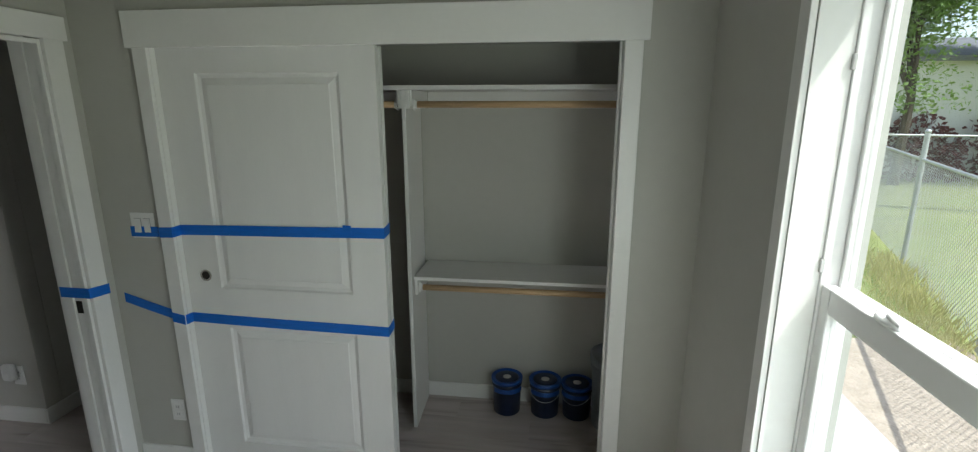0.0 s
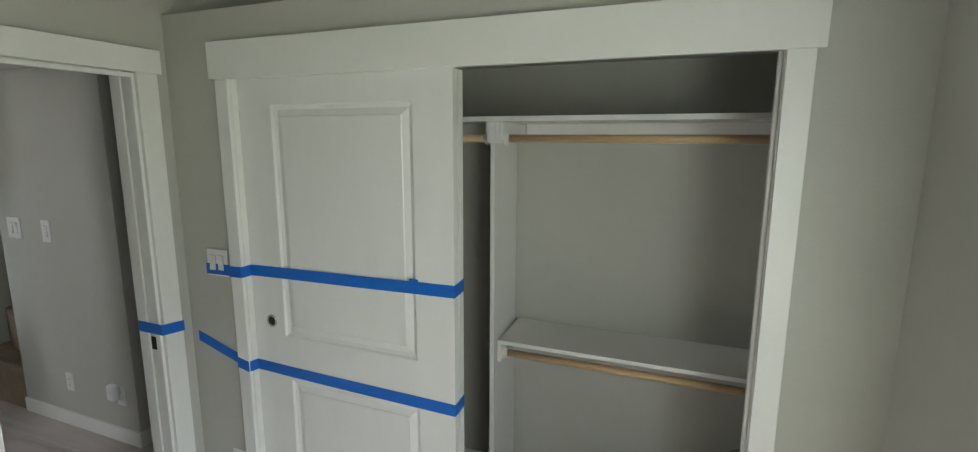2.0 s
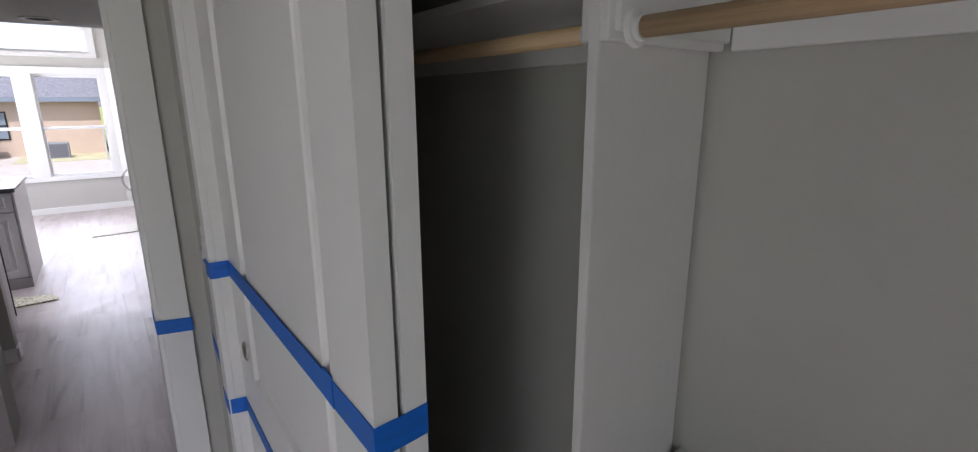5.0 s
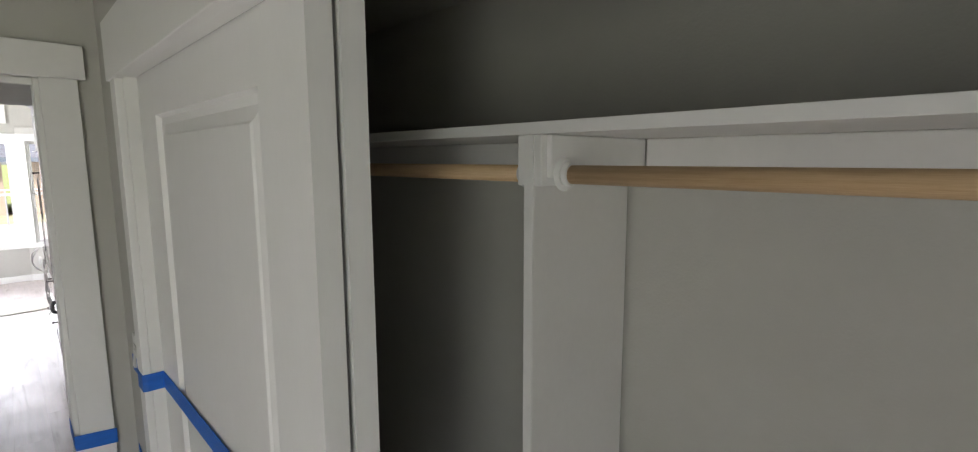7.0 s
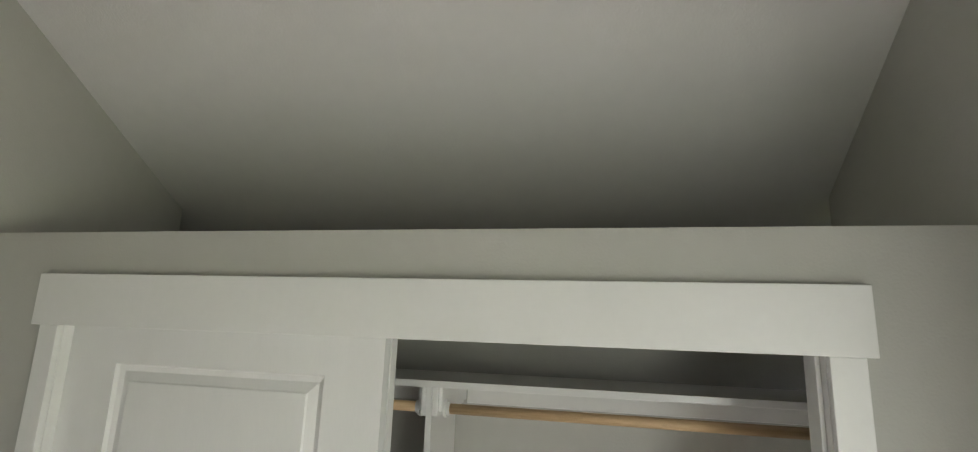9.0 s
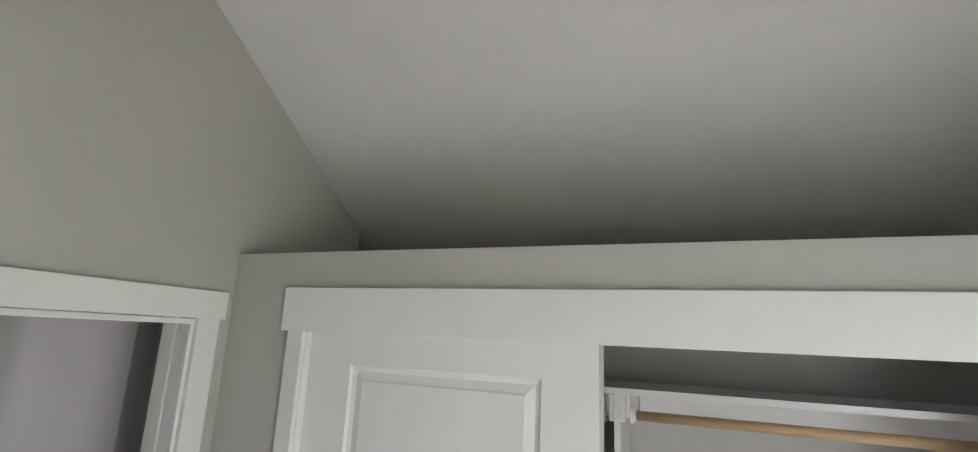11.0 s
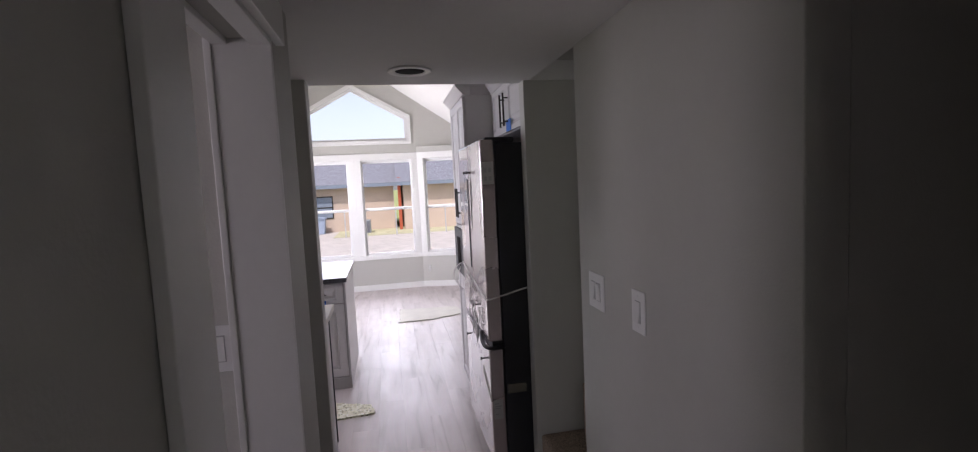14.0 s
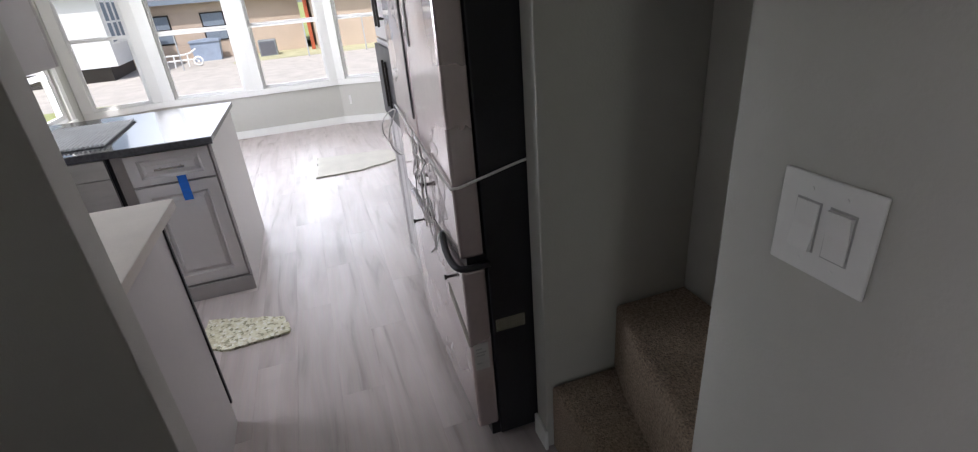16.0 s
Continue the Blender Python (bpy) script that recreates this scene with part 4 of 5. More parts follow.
# ---- switches and outlets ----
def plate(m, gangs, kind, label, category, w=None, h=0.118):
    """A wall plate; local x along the wall, z up, -y into the room."""
    w = w or (0.072 if gangs == 1 else 0.118)
    p = thing(kind, label, category)
    bm = bx((-w / 2, -0.006, -h / 2), (w / 2, -0.0005, h / 2), 0.0025)
    part("cover_plate", bm, M_PLAST, p)
    for g in range(gangs):
        c = (g - (gangs - 1) / 2) * 0.046
        if kind == "wall_outlet":
            for dz in (-0.02, 0.02):
                bm = bx((c - 0.017, -0.0085, dz - 0.014), (c + 0.017, -0.0062, dz + 0.014), 0.002)
                part("socket", bm, M_PLAST, p)
                for dx in (-0.006, 0.006):
                    part("slot", bx((c + dx - 0.0011, -0.0095, dz - 0.004), (c + dx + 0.0011, -0.0086, dz + 0.004)), M_INK, p)
        else:
            # grey plate draws the shade in the gap round the rocker
            part("rocker_gap_shade", bx((c - 0.0175, -0.0068, -0.0345), (c + 0.0175, -0.0062, 0.0345)), M_GAP, p)
            up = -1 if g % 2 else 1                        # the second rocker is pressed the other way
            bm = prism([(-0.0075, -0.032 * up), (-0.0142, -0.032 * up), (-0.0095, 0.0), (-0.0085, 0.032 * up), (-0.0075, 0.032 * up)][::up], "x", c - 0.0155, c + 0.0155)
            part("rocker", bm, M_PLAST, p)
            for dz in (-0.049, 0.049):
                part("screw", cyl((c, -0.0055, dz), (c, -0.0072, dz), 0.0026, seg=10), M_PLAST, p)
    p.matrix_basis = m
    return p


plate(Matrix.Translation((0.205, -0.0005, 1.262)), 2, "wall_switch", "white double rocker switch half under blue tape", "light switch", h=0.12)
plate(Matrix.Translation((0.236, -0.0005, 0.305)), 1, "wall_outlet", "white wall outlet beside the closet", "outlet")
plate(Matrix.Translation((-1.7425, 0.1995, 1.254)), 2, "wall_switch", "white double rocker switch on the hall wall", "light switch", w=0.134, h=0.134)
plate(Matrix.Translation((-1.420, 0.1995, 1.254)), 1, "wall_switch", "white single rocker switch on the hall wall", "light switch", w=0.082, h=0.134)
plate(Matrix.Translation((-1.398, 0.1995, 0.30)), 1, "wall_outlet", "white wall outlet low on the hall wall", "outlet")
plate(Matrix.Translation((-0.92, 0.1995, 0.30)), 1, "wall_outlet", "white wall outlet with a plug-in alarm", "outlet")
plate(Matrix.Translation((-1.3695, -1.011, 1.288)) @ Matrix.Rotation(math.pi / 2, 4, "Z"), 2, "wall_switch", "white double rocker switch on the bathroom wall", "light switch", h=0.12)
plate(Matrix.Translation((XW + 0.0265, 0.09, 0.31)) @ Matrix.Rotation(math.pi / 2 + 0.265, 4, "Z"), 1, "wall_outlet", "white wall outlet below the bay windows", "outlet")

al = thing("plug_in_alarm", "white rounded plug-in gas alarm on the hall outlet", "alarm", (-0.945, 0.185, 0.33))
part("body", bx((-0.035, -0.038, -0.05), (0.035, 0.004, 0.05), 0.016), M_PLAST, al)
part("grille", lathe([(0.014, 0), (0.014, 0.002), (0.01, 0.003)], 18), M_LENS, al).matrix_basis = pose(0, -0.038, 0.012, 90)

# smoke detector and chime by the bedroom door, in the hall
sd = thing("door_chime", "white plastic chime box high on the hall wall", "chime", (-0.60, HY + 0.001, 2.06))
part("body", bx((-0.06, 0, -0.055), (0.06, 0.045, 0.085), 0.012), M_PLAST, sd)
part("button", cyl((0.01, 0.044, 0.0), (0.01, 0.049, 0.0), 0.007, seg=14), M_LENS, sd)


vp = thing("wall_vent", "small white wall vent with a dark slotted middle", "vent", (-0.335, HY + 0.001, 1.985))
part("frame", bx((-0.075, 0, -0.055), (0.075, 0.010, 0.055), 0.003), M_PLAST, vp)
part("backing", bx((-0.05, 0.0102, -0.032), (0.05, 0.0112, 0.032)), M_INK, vp, "dark opening")
for k in range(6):
    part("slat", bx((-0.05, 0.0114, -0.030 + k * 0.011), (0.05, 0.0145, -0.026 + k * 0.011)), M_GAP, vp)


def recessed_light(x, y, label, inner):
    r = thing("recessed_light", label, "ceiling light", (x, y, HALL_Z), group="hall ceiling lights")
    bm = lathe([(0.066, -0.001), (0.098, -0.001), (0.100, -0.004), (0.094, -0.009), (0.070, -0.007), (0.066, -0.0005)], 40, caps=False)
    part("trim_ring", bm, M_PLAST, r)
    part("lens", lathe([(0.0655, -0.0005), (0.0655, -0.0035), (0.03, -0.005)], 32), inner, r)
    return r


recessed_light(-0.72, -0.38, "white recessed ceiling light, switched off", M_LENS)
recessed_light(-2.33, -0.41, "recessed ceiling light with a dark inside, off", M_DARKGAP)

# ---- stairs to the loft ----
stair = thing("winder_stair", "carpeted winding stair up to the loft", "stairs", (-2.565, 0.2, 0))


def step(z, outline):
    bm = prism(outline, "z", 0.0 if z < 0.3 else z - 0.264, z)
    bmesh.ops.bevel(bm, geom=[e for e in bm.edges if all(v.co.z > z - 0.01 for v in e.verts)], offset=0.022, segments=3, affect="EDGES", profile=0.5)
    part("step", bm, M_CARPET, stair)


step(0.295, [(0.0015, 0.0), (0.655, 0.0), (0.655, 0.519), (0.0015, 0.519)])
step(0.56, [(0.0015, 0.245), (0.14, 0.195), (0.35, 0.145), (0.655, 0.06), (0.655, 0.519), (0.0015, 0.519)])
step(0.82, [(0.42, 0.519), (0.52, 0.16), (0.655, 0.105), (0.655, 0.519)])
structure("wall_stair_back", bx((-1.905, YN - 0.02, 0.0), (-0.9, YN - 0.001, HALL_Z)), M_WALL)

# ---- kitchen ----
fx0, fx1 = -3.50, -2.665
fr = thing("refrigerator", "new steel french-door refrigerator wrapped in film and cord", "refrigerator", (fx0, 0, 0))
W = fx1 - fx0
part("body", bx((0.0, 0.032, 0.03), (W, 0.70, 1.885), 0.006), M_BLACK, fr, "black side panels")
part("door", bx((0.003, -0.05, 0.80), (W / 2 - 0.003, 0.028, 1.905), 0.010), M_STEEL, fr)
rd = part("door", bx((W / 2 + 0.003, -0.05, 0.80), (W - 0.002, 0.028, 1.905), 0.010), M_STEEL, fr)
dw = part("freezer_drawer", bx((0.003, -0.05, 0.09), (W - 0.002, 0.028, 0.755), 0.010), M_STEEL, fr)
part("drawer_gap", bx((0.01, -0.03, 0.752), (W - 0.006, 0.031, 0.803)), M_BLACK, fr)
part("kick_plate", bx((0.01, 0.0, 0.03), (W - 0.01, 0.05, 0.088)), M_BLACK, fr)
part("rubber_strap", wire(bend([(W - 0.22, -0.052, 0.80), (W - 0.12, -0.068, 0.785), (W - 0.03, -0.066, 0.772), (W + 0.004, -0.035, 0.770), (W + 0.006, 0.04, 0.772)]), 0.011, None, 10), M_BLACK, dw, "black rubber strap")
for x in (0.06, W - 0.06):
    part("foot", cyl((x, 0.08, 0.0), (x, 0.08, 0.032), 0.02, seg=12), M_BLACK, fr)
for x in (W / 2 - 0.05, W / 2 + 0.05):
    for z in (0.93, 1.74):
        bm = cyl((x, -0.049, z), (x, -0.072, z), 0.005, seg=10)
        cyl((x, -0.068, z), (x, -0.076, z), 0.009, seg=12, bm=bm)
        part("handle_stud", bm, M_BRONZE, rd if x > W / 2 else fr, "bare handle mounting stud")
    bm = strip([(x - 0.012, -0.0525, 1.70), (x + 0.012, -0.0525, 1.70)], 0.55 if x < W / 2 else 0.3, 0.0015)
    part("foam_strip", bm, M_BLACK if x < W / 2 else M_LABEL, rd if x > W / 2 else fr, "torn packing foam strip")
for x in (W - 0.16, 0.16):
    bm = cyl((x, -0.049, 0.66), (x, -0.072, 0.66), 0.005, seg=10)
    cyl((x, -0.068, 0.66), (x, -0.076, 0.66), 0.009, seg=12, bm=bm)
    part("handle_stud", bm, M_BRONZE, dw, "bare handle mounting stud")
part("hinge_cap", bx((W - 0.11, -0.02, 1.886), (W - 0.005, 0.14, 1.915), 0.006), M_BLACK, fr)
part("hinge_cap", bx((0.005, -0.02, 1.886), (0.11, 0.14, 1.915), 0.006), M_BLACK, fr)
part("label", bx((W - 0.0015, -0.042, 1.665), (W - 0.0003, 0.020, 1.785)), M_LABEL, fr, "printed white label")
for k in range(4):
    part("print", bx((W - 0.0002, -0.034 + 0.026 * (k % 2), 1.685 + 0.045 * (k // 2)), (W + 0.0003, -0.018 + 0.026 * (k % 2), 1.708 + 0.045 * (k // 2))), M_GAP, fr)
part("label", bx((W - 0.0015, -0.04, 0.36), (W - 0.0005, 0.012, 0.47)), M_LABEL, fr, "printed white label")
for y, z, w in ((-0.033, 0.445, 0.022), (-0.033, 0.43, 0.036), (-0.033, 0.418, 0.03), (-0.033, 0.385, 0.018)):
    part("print", bx((W - 0.0004, y, z), (W + 0.0002, y + w, z + 0.006)), M_GAP, fr)
part("tape", bx((W + 0.0005, 0.045, 0.50), (W + 0.0012, 0.15, 0.55)), M_CLEARTAPE, fr, "clear yellowed packing tape")
part("tape", strip([(W - 0.22, -0.0515, 0.60), (W - 0.10, -0.0515, 0.545), (W - 0.004, -0.0515, 0.50)], 0.045, 0.0008), M_CLEARTAPE, dw, "clear yellowed packing tape")
rng = random.Random(4)
pts = [Vector((0.0, -0.056, 1.13)), Vector((0.3, -0.058, 1.10)), Vector((W - 0.06, -0.056, 1.045)), Vector((W + 0.004, -0.045, 1.04)), Vector((W + 0.005, 0.03, 1.055)), Vector((W + 0.004, 0.25, 1.10)), Vector((W + 0.003, 0.69, 1.14))]
part("cord", wire(bend(pts), 0.0045), M_WIRE, fr, "white cord tied round it")
for k in range(6):
    x, z = rng.uniform(0.25, W - 0.12), 1.10
    pts = []
    for j in range(9):
        pts.append(Vector((x + 0.05 * math.sin(j * 0.9 + k) + 0.012 * j, -0.062 - 0.02 * math.sin(j + k) ** 2, z - j * rng.uniform(0.03, 0.055))))
    part("cord", wire(bend(pts, 4), 0.0024), M_WIRE, fr)
loop = [Vector((0.18 + 0.09 * math.cos(a), -0.085 - 0.05 * math.cos(a) ** 2, 1.06 + 0.09 * math.sin(a))) for a in np.linspace(0, 2 * math.pi, 18)]
part("cord", wire(loop, 0.003), M_WIRE, fr)


def cab_door(parent, w, h, name="door", ring=0.05, material=None, inset=0.055):
    """A raised-panel front, local x 0..w and z 0..h, facing -y."""
    return part(name, panel_face(0, w, 0, h, [(inset, w - inset, inset if h > 0.3 else inset * 0.62, h - (inset if h > 0.3 else inset * 0.62))], 0.0, 0.012, min(ring, h * 0.18), 0.02), material or M_CAB, parent)


def bar_pull(parent, p, length, upright=True, material=None):
    d = Vector((0, 0, length)) if upright else Vector((length, 0, 0))
    p = Vector(p)
    bm = cyl(p, p + d, 0.006, seg=12)
    for f in (0.15, 0.85):
        q = p + d * f
        cyl(q, q + Vector((0, 0.03, 0)), 0.0045, seg=8, bm=bm)
    return part("handle", bm, material or M_CHROME, parent, "dark bronze bar handle" if material else "brushed metal bar handle")


# cabinet over the refrigerator
oc = thing("wall_cabinet", "pale grey two-door cabinet above the refrigerator", "cabinet", (fx0 + 0.01, 0.205, 1.975))
w2 = W + 0.0
part("body", bx((0, 0.021, 0), (w2, 0.51, 0.31)), M_CAB, oc)
for k in range(2):
    d = cab_door(oc, w2 / 2 - 0.004, 0.30)
    d.location = (k * (w2 / 2) + 0.002, 0, 0.005)
    bar_pull(d, ((w2 / 2 - 0.05) if k == 0 else 0.04, -0.03, 0.03), 0.2, True, M_BRONZE)
part("tape", bx((w2 / 2 - 0.005, -0.004, 0.005), (w2 / 2 + 0.105, -0.0015, 0.075)), M_TAPE, oc, "blue tape tag")
part("crown", prism([(0.0, 0.31), (-0.05, 0.36), (-0.05, 0.375), (0.03, 0.375), (0.03, 0.31)], "x", 0.0, w2), M_CAB, oc, "crown moulding")

# tall cabinet beyond the refrigerator
tw = 0.68
tc_ = thing("tall_cabinet", "pale grey tall pantry cabinet with crown moulding", "cabinet", (fx0 - tw - 0.005, 0.0, 0))
part("body", bx((0, 0.022, 0.09), (tw, 0.715, 2.28), 0.001), M_CAB, tc_)
part("plinth", bx((0.01, 0.08, 0), (tw - 0.01, 0.7, 0.089)), M_CABDK, tc_)
for k in range(2):
    for z0, z1 in ((1.36, 2.27), (0.10, 1.35)):
        d = cab_door(tc_, tw / 2 - 0.004, z1 - z0)
        d.location = (k * tw / 2 + 0.002, 0, z0)
        bar_pull(d, ((tw / 2 - 0.05) if k == 0 else 0.04, -0.03, 0.06 if z0 > 1 else z1 - z0 - 0.3), 0.22, True, M_BRONZE)
part("crown", prism([(0.0, 2.28), (-0.05, 2.335), (-0.05, 2.35), (0.05, 2.35), (0.05, 2.28)], "x", 0.0, tw + 0.045), M_CAB, tc_, "crown moulding")
part("crown", prism([(tw, 2.28), (tw + 0.05, 2.335), (tw + 0.05, 2.35), (tw - 0.05, 2.35), (tw - 0.05, 2.28)], "y", 0.0, 0.2), M_CAB, tc_, "crown moulding")
part("oven_front", bx((0.05, -0.022, 0.98), (tw - 0.03, -0.002, 1.33), 0.004), M_BLACK, tc_, "black glass appliance front")

# near counter: its end panel stands on the aisle
nb = thing("base_cabinet", "pale grey base cabinet with a plain end panel", "cabinet", (-3.185, -0.950, 0))
part("body", bx((0, -1.86, 0.09), (0.575, -0.018, 0.908)), M_CAB, nb)
part("end_panel", bx((0.0, -0.017, 0.0), (0.575, 0.0, 0.908), 0.001), M_CAB, nb)
part("edge_strip", bx((-0.016, -0.02, 0.10), (-0.001, 0.006, 0.908), 0.001), M_BLACK, nb, "dark front edge")
part("plinth", bx((0.06, -1.84, 0.0), (0.57, -0.05, 0.089)), M_CABDK, nb)
solid("near_countertop", bx((-3.345, -2.83, 0.909), (-2.603, -0.928, 0.945), 0.003), M_CREAM, "pale laminate countertop on the near cabinets", "countertop")

uc = thing("wall_cabinet", "pale grey wall cabinet above the near counter", "cabinet", (-2.652, -0.95, 1.456))
part("body", bx((-0.27, -1.5, 0), (0.048, 0, 0.72), 0.001), M_CAB, uc)
part("door", bx((-0.29, -0.5, 0), (-0.271, -0.001, 0.72), 0.002), M_CABDK, uc, "dark door edge")
part("door", bx((-0.29, -1.0, 0), (-0.271, -0.503, 0.72), 0.002), M_CABDK, uc)

# far counter: a peninsula whose drawers face the near counter
pen = thing("peninsula_cabinet", "grey drawer and door cabinet at the end of the peninsula", "cabinet", (-4.328, -0.940, 0))
TURN_E = Matrix.Rotation(math.pi / 2, 4, "Z")      # fronts face +x
part("body", bx((-0.93, -0.485, 0.09), (-0.021, -0.015, 0.913)), M_CABDK, pen, "dark cabinet frame")
part("end_panel", bx((-0.93, -0.014, 0.0), (-0.001, 0.0, 0.913), 0.001), M_CAB, pen)
part("plinth", bx((-0.92, -0.455, 0.0), (-0.03, -0.02, 0.089)), M_CABDK, pen)
dr = cab_door(pen, 0.40, 0.165, "drawer", 0.03, M_CAB, 0.05)
dr.matrix_basis = Matrix.Translation((0.0, -0.422, 0.732)) @ TURN_E
bar_pull(dr, (0.13, -0.03, 0.083), 0.14, False)
dd = cab_door(pen, 0.40, 0.615, "door", 0.03, M_CAB, 0.06)
dd.matrix_basis = Matrix.Translation((0.0, -0.422, 0.105)) @ TURN_E
part("tape", strip([(0.0225, -0.205, 0.765), (0.0225, -0.16, 0.765)], 0.14, 0.001), M_TAPE, pen, "blue tape tag")
part("kick_board", bx((0.001, -0.46, 0.0), (0.014, 0.0, 0.095), 0.001), M_CABDK, pen)

dwash = thing("dishwasher", "steel dishwasher under the peninsula counter", "dishwasher", (-4.328, -1.435, 0))
part("body", bx((-0.58, -0.60, 0.0), (-0.012, 0.0, 0.907)), M_BLACK, dwash)
part("door", bx((-0.010, -0.595, 0.10), (0.012, -0.005, 0.80), 0.004), M_STEEL2, dwash)
part("control_strip", bx((-0.010, -0.595, 0.803), (0.014, -0.005, 0.902), 0.003), M_STEEL2, dwash)
pc2 = thing("base_cabinet", "grey base cabinet beside the dishwasher", "cabinet", (-4.325, -2.04, 0))
part("body", bx((-0.9, -0.80, 0.0), (-0.002, 0.0, 0.912)), M_CABDK, pc2)
d = cab_door(pc2, 0.76, 0.76)
d.matrix_basis = Matrix.Translation((0.02, -0.78, 0.11)) @ TURN_E
pt_ = thing("peninsula_countertop", "dark polished stone countertop on the peninsula", "countertop", (-5.345, -2.83, 0.914))
part("slab", bx((0, 0, 0.001), (1.04, 1.905, 0.032), 0.003), M_STONE, pt_)
part("front_edge", bx((1.0405, 0.0, -0.006), (1.048, 1.905, 0.031), 0.002), M_STONE, pt_)

rack = thing("roll_up_rack", "ribbed roll-up drying rack over the sink edge", "drying rack", (-4.75, -1.665, 0.948))
for k in range(20):
    y = -0.20 + k * 0.0213
    part("rod", cyl((-0.33, y - 0.01, 0.009), (0.33, y + 0.01, 0.009), 0.0065, seg=10), M_GALV, rack)
for x in (-0.31, 0.31):
    part("end_strip", bx((x - 0.008, -0.21, 0.0), (x + 0.008, 0.215, 0.004), 0.001), M_GREYB, rack)

# pieces left on the floor
def ragged(points, step_, amp, seed):
    """An outline with torn edges: each side is cut into short steps that wander by amp."""
    rg = random.Random(seed)
    out = []
    for a, b in zip(points, points[1:] + points[:1]):
        a, b = Vector(a), Vector(b)
        n = max(1, int((b - a).length / step_))
        nrm = Vector((-(b - a).y, (b - a).x)).normalized()
        for k in range(n):
            out.append(tuple(a.lerp(b, (k + rg.uniform(-0.3, 0.3) * (k > 0)) / n) + nrm * rg.uniform(-amp, amp)))
    return out


pad = prism(ragged([(-4.05, -1.165), (-3.90, -0.775), (-3.80, -0.745), (-3.735, -0.748), (-3.715, -1.05), (-3.79, -1.195)], 0.022, 0.008, 7), "z", 0.0005, 0.014)
solid("foam_pad_scrap", pad, M_PAD, "torn scrap of speckled carpet foam on the floor", "carpet pad")
brd = prism(ragged([(-6.88, -0.48), (-6.78, 0.26), (-6.42, 0.36), (-6.32, 0.14), (-6.23, -0.12), (-6.22, -0.505)], 0.05, 0.012, 8), "z", 0.0005, 0.013)
solid("fibre_board_scrap", brd, M_BOARD, "broken piece of pale fibre board on the floor", "board")

# ---- outdoors, east ----
GZ = -0.42
gbm = bmesh.new()
bmesh.ops.create_grid(gbm, x_segments=40, y_segments=40, size=400)
for v in gbm.verts:
    v.co.z = GZ - (0.45 if v.co.x < -9 else 0.0)
structure("ground", gbm, M_GRASS, "sunlit lawn")
structure("gravel_bed", bx((4.352, -8, GZ), (5.9, 2.9, GZ + 0.02)), M_GRAVEL, "gravel bed along the house")
structure("pavement", bx((2.89, -6, GZ), (4.35, 1.95, GZ + 0.05), 0.01), M_CONC, "concrete walk under the window")


def chain_link(p0, p1, height, name_label, posts, above):
    f = thing("chain_link_fence", name_label, "fence", (p0[0], p0[1], GZ), math.atan2(p1[1] - p0[1], p1[0] - p0[0]), "chain-link fences")
    L = math.hypot(p1[0] - p0[0], p1[1] - p0[1])
    for x in posts:
        po = part("post", cyl((x, 0, -0.1), (x, 0, height + above), 0.034, seg=14), M_GALV, f)
        bm = lathe([(0.038, height + above - 0.03), (0.038, height + above), (0.02, height + above + 0.02)], 14)
        bmesh.ops.translate(bm, verts=bm.verts[:], vec=(x, 0, 0.002))
        part("cap", bm, M_GALV, po)
    part("top_rail", cyl((0, 0, height - 0.02), (L, 0, height - 0.02), 0.021, seg=10), M_GALV, f)
    bm = bmesh.new()
    step_ = 0.07
    n = int((L + height) / step_)
    for k in range(n):
        for s in (1, -1):
            a = k * step_ - (height if s > 0 else 0)
            z0, z1 = 0.03, height
            x0, x1 = (a, a + height) if s > 0 else (a + 0, a - height)
            xa, xb, za, zb = x0, x1, z0, z1
            # cut to the panel
            if s > 0:
                if xa < 0:
                    za += -xa
                    xa = 0
                if xb > L:
                    zb -= xb - L
                    xb = L
            else:
                if xb < 0:
                    zb -= -xb
                    xb = 0
                if xa > L:
                    za += xa - L
                    xa = L
            if zb - za < 0.03:
                continue
            r = 0.0024
            vs = [bm.verts.new((xa, dy, za + dz)) for dy, dz in ((-r, 0), (r, r), (r, -r))] + [bm.verts.new((xb, dy, zb + dz)) for dy, dz in ((-r, 0), (r, r), (r, -r))]
            for i in range(3):
                bm.faces.new((vs[i], vs[(i + 1) % 3], vs[3 + (i + 1) % 3], vs[3 + i]))
    tagged(part("wire_mesh", bm, M_GALV, f), kind="stuff")
    return f


chain_link((8.79, 10.22), (4.92, -0.1), 1.53, "galvanised chain-link fence beside the lawn", (0.05, 2.05, 5.04, 8.04, 11.0), 0.36)
chain_link((4.0, 11.4), (18.0, 8.1), 1.62, "galvanised chain-link fence crossing the lawn", (0, 3.4, 7.9, 11.0, 14.3), 0.1)


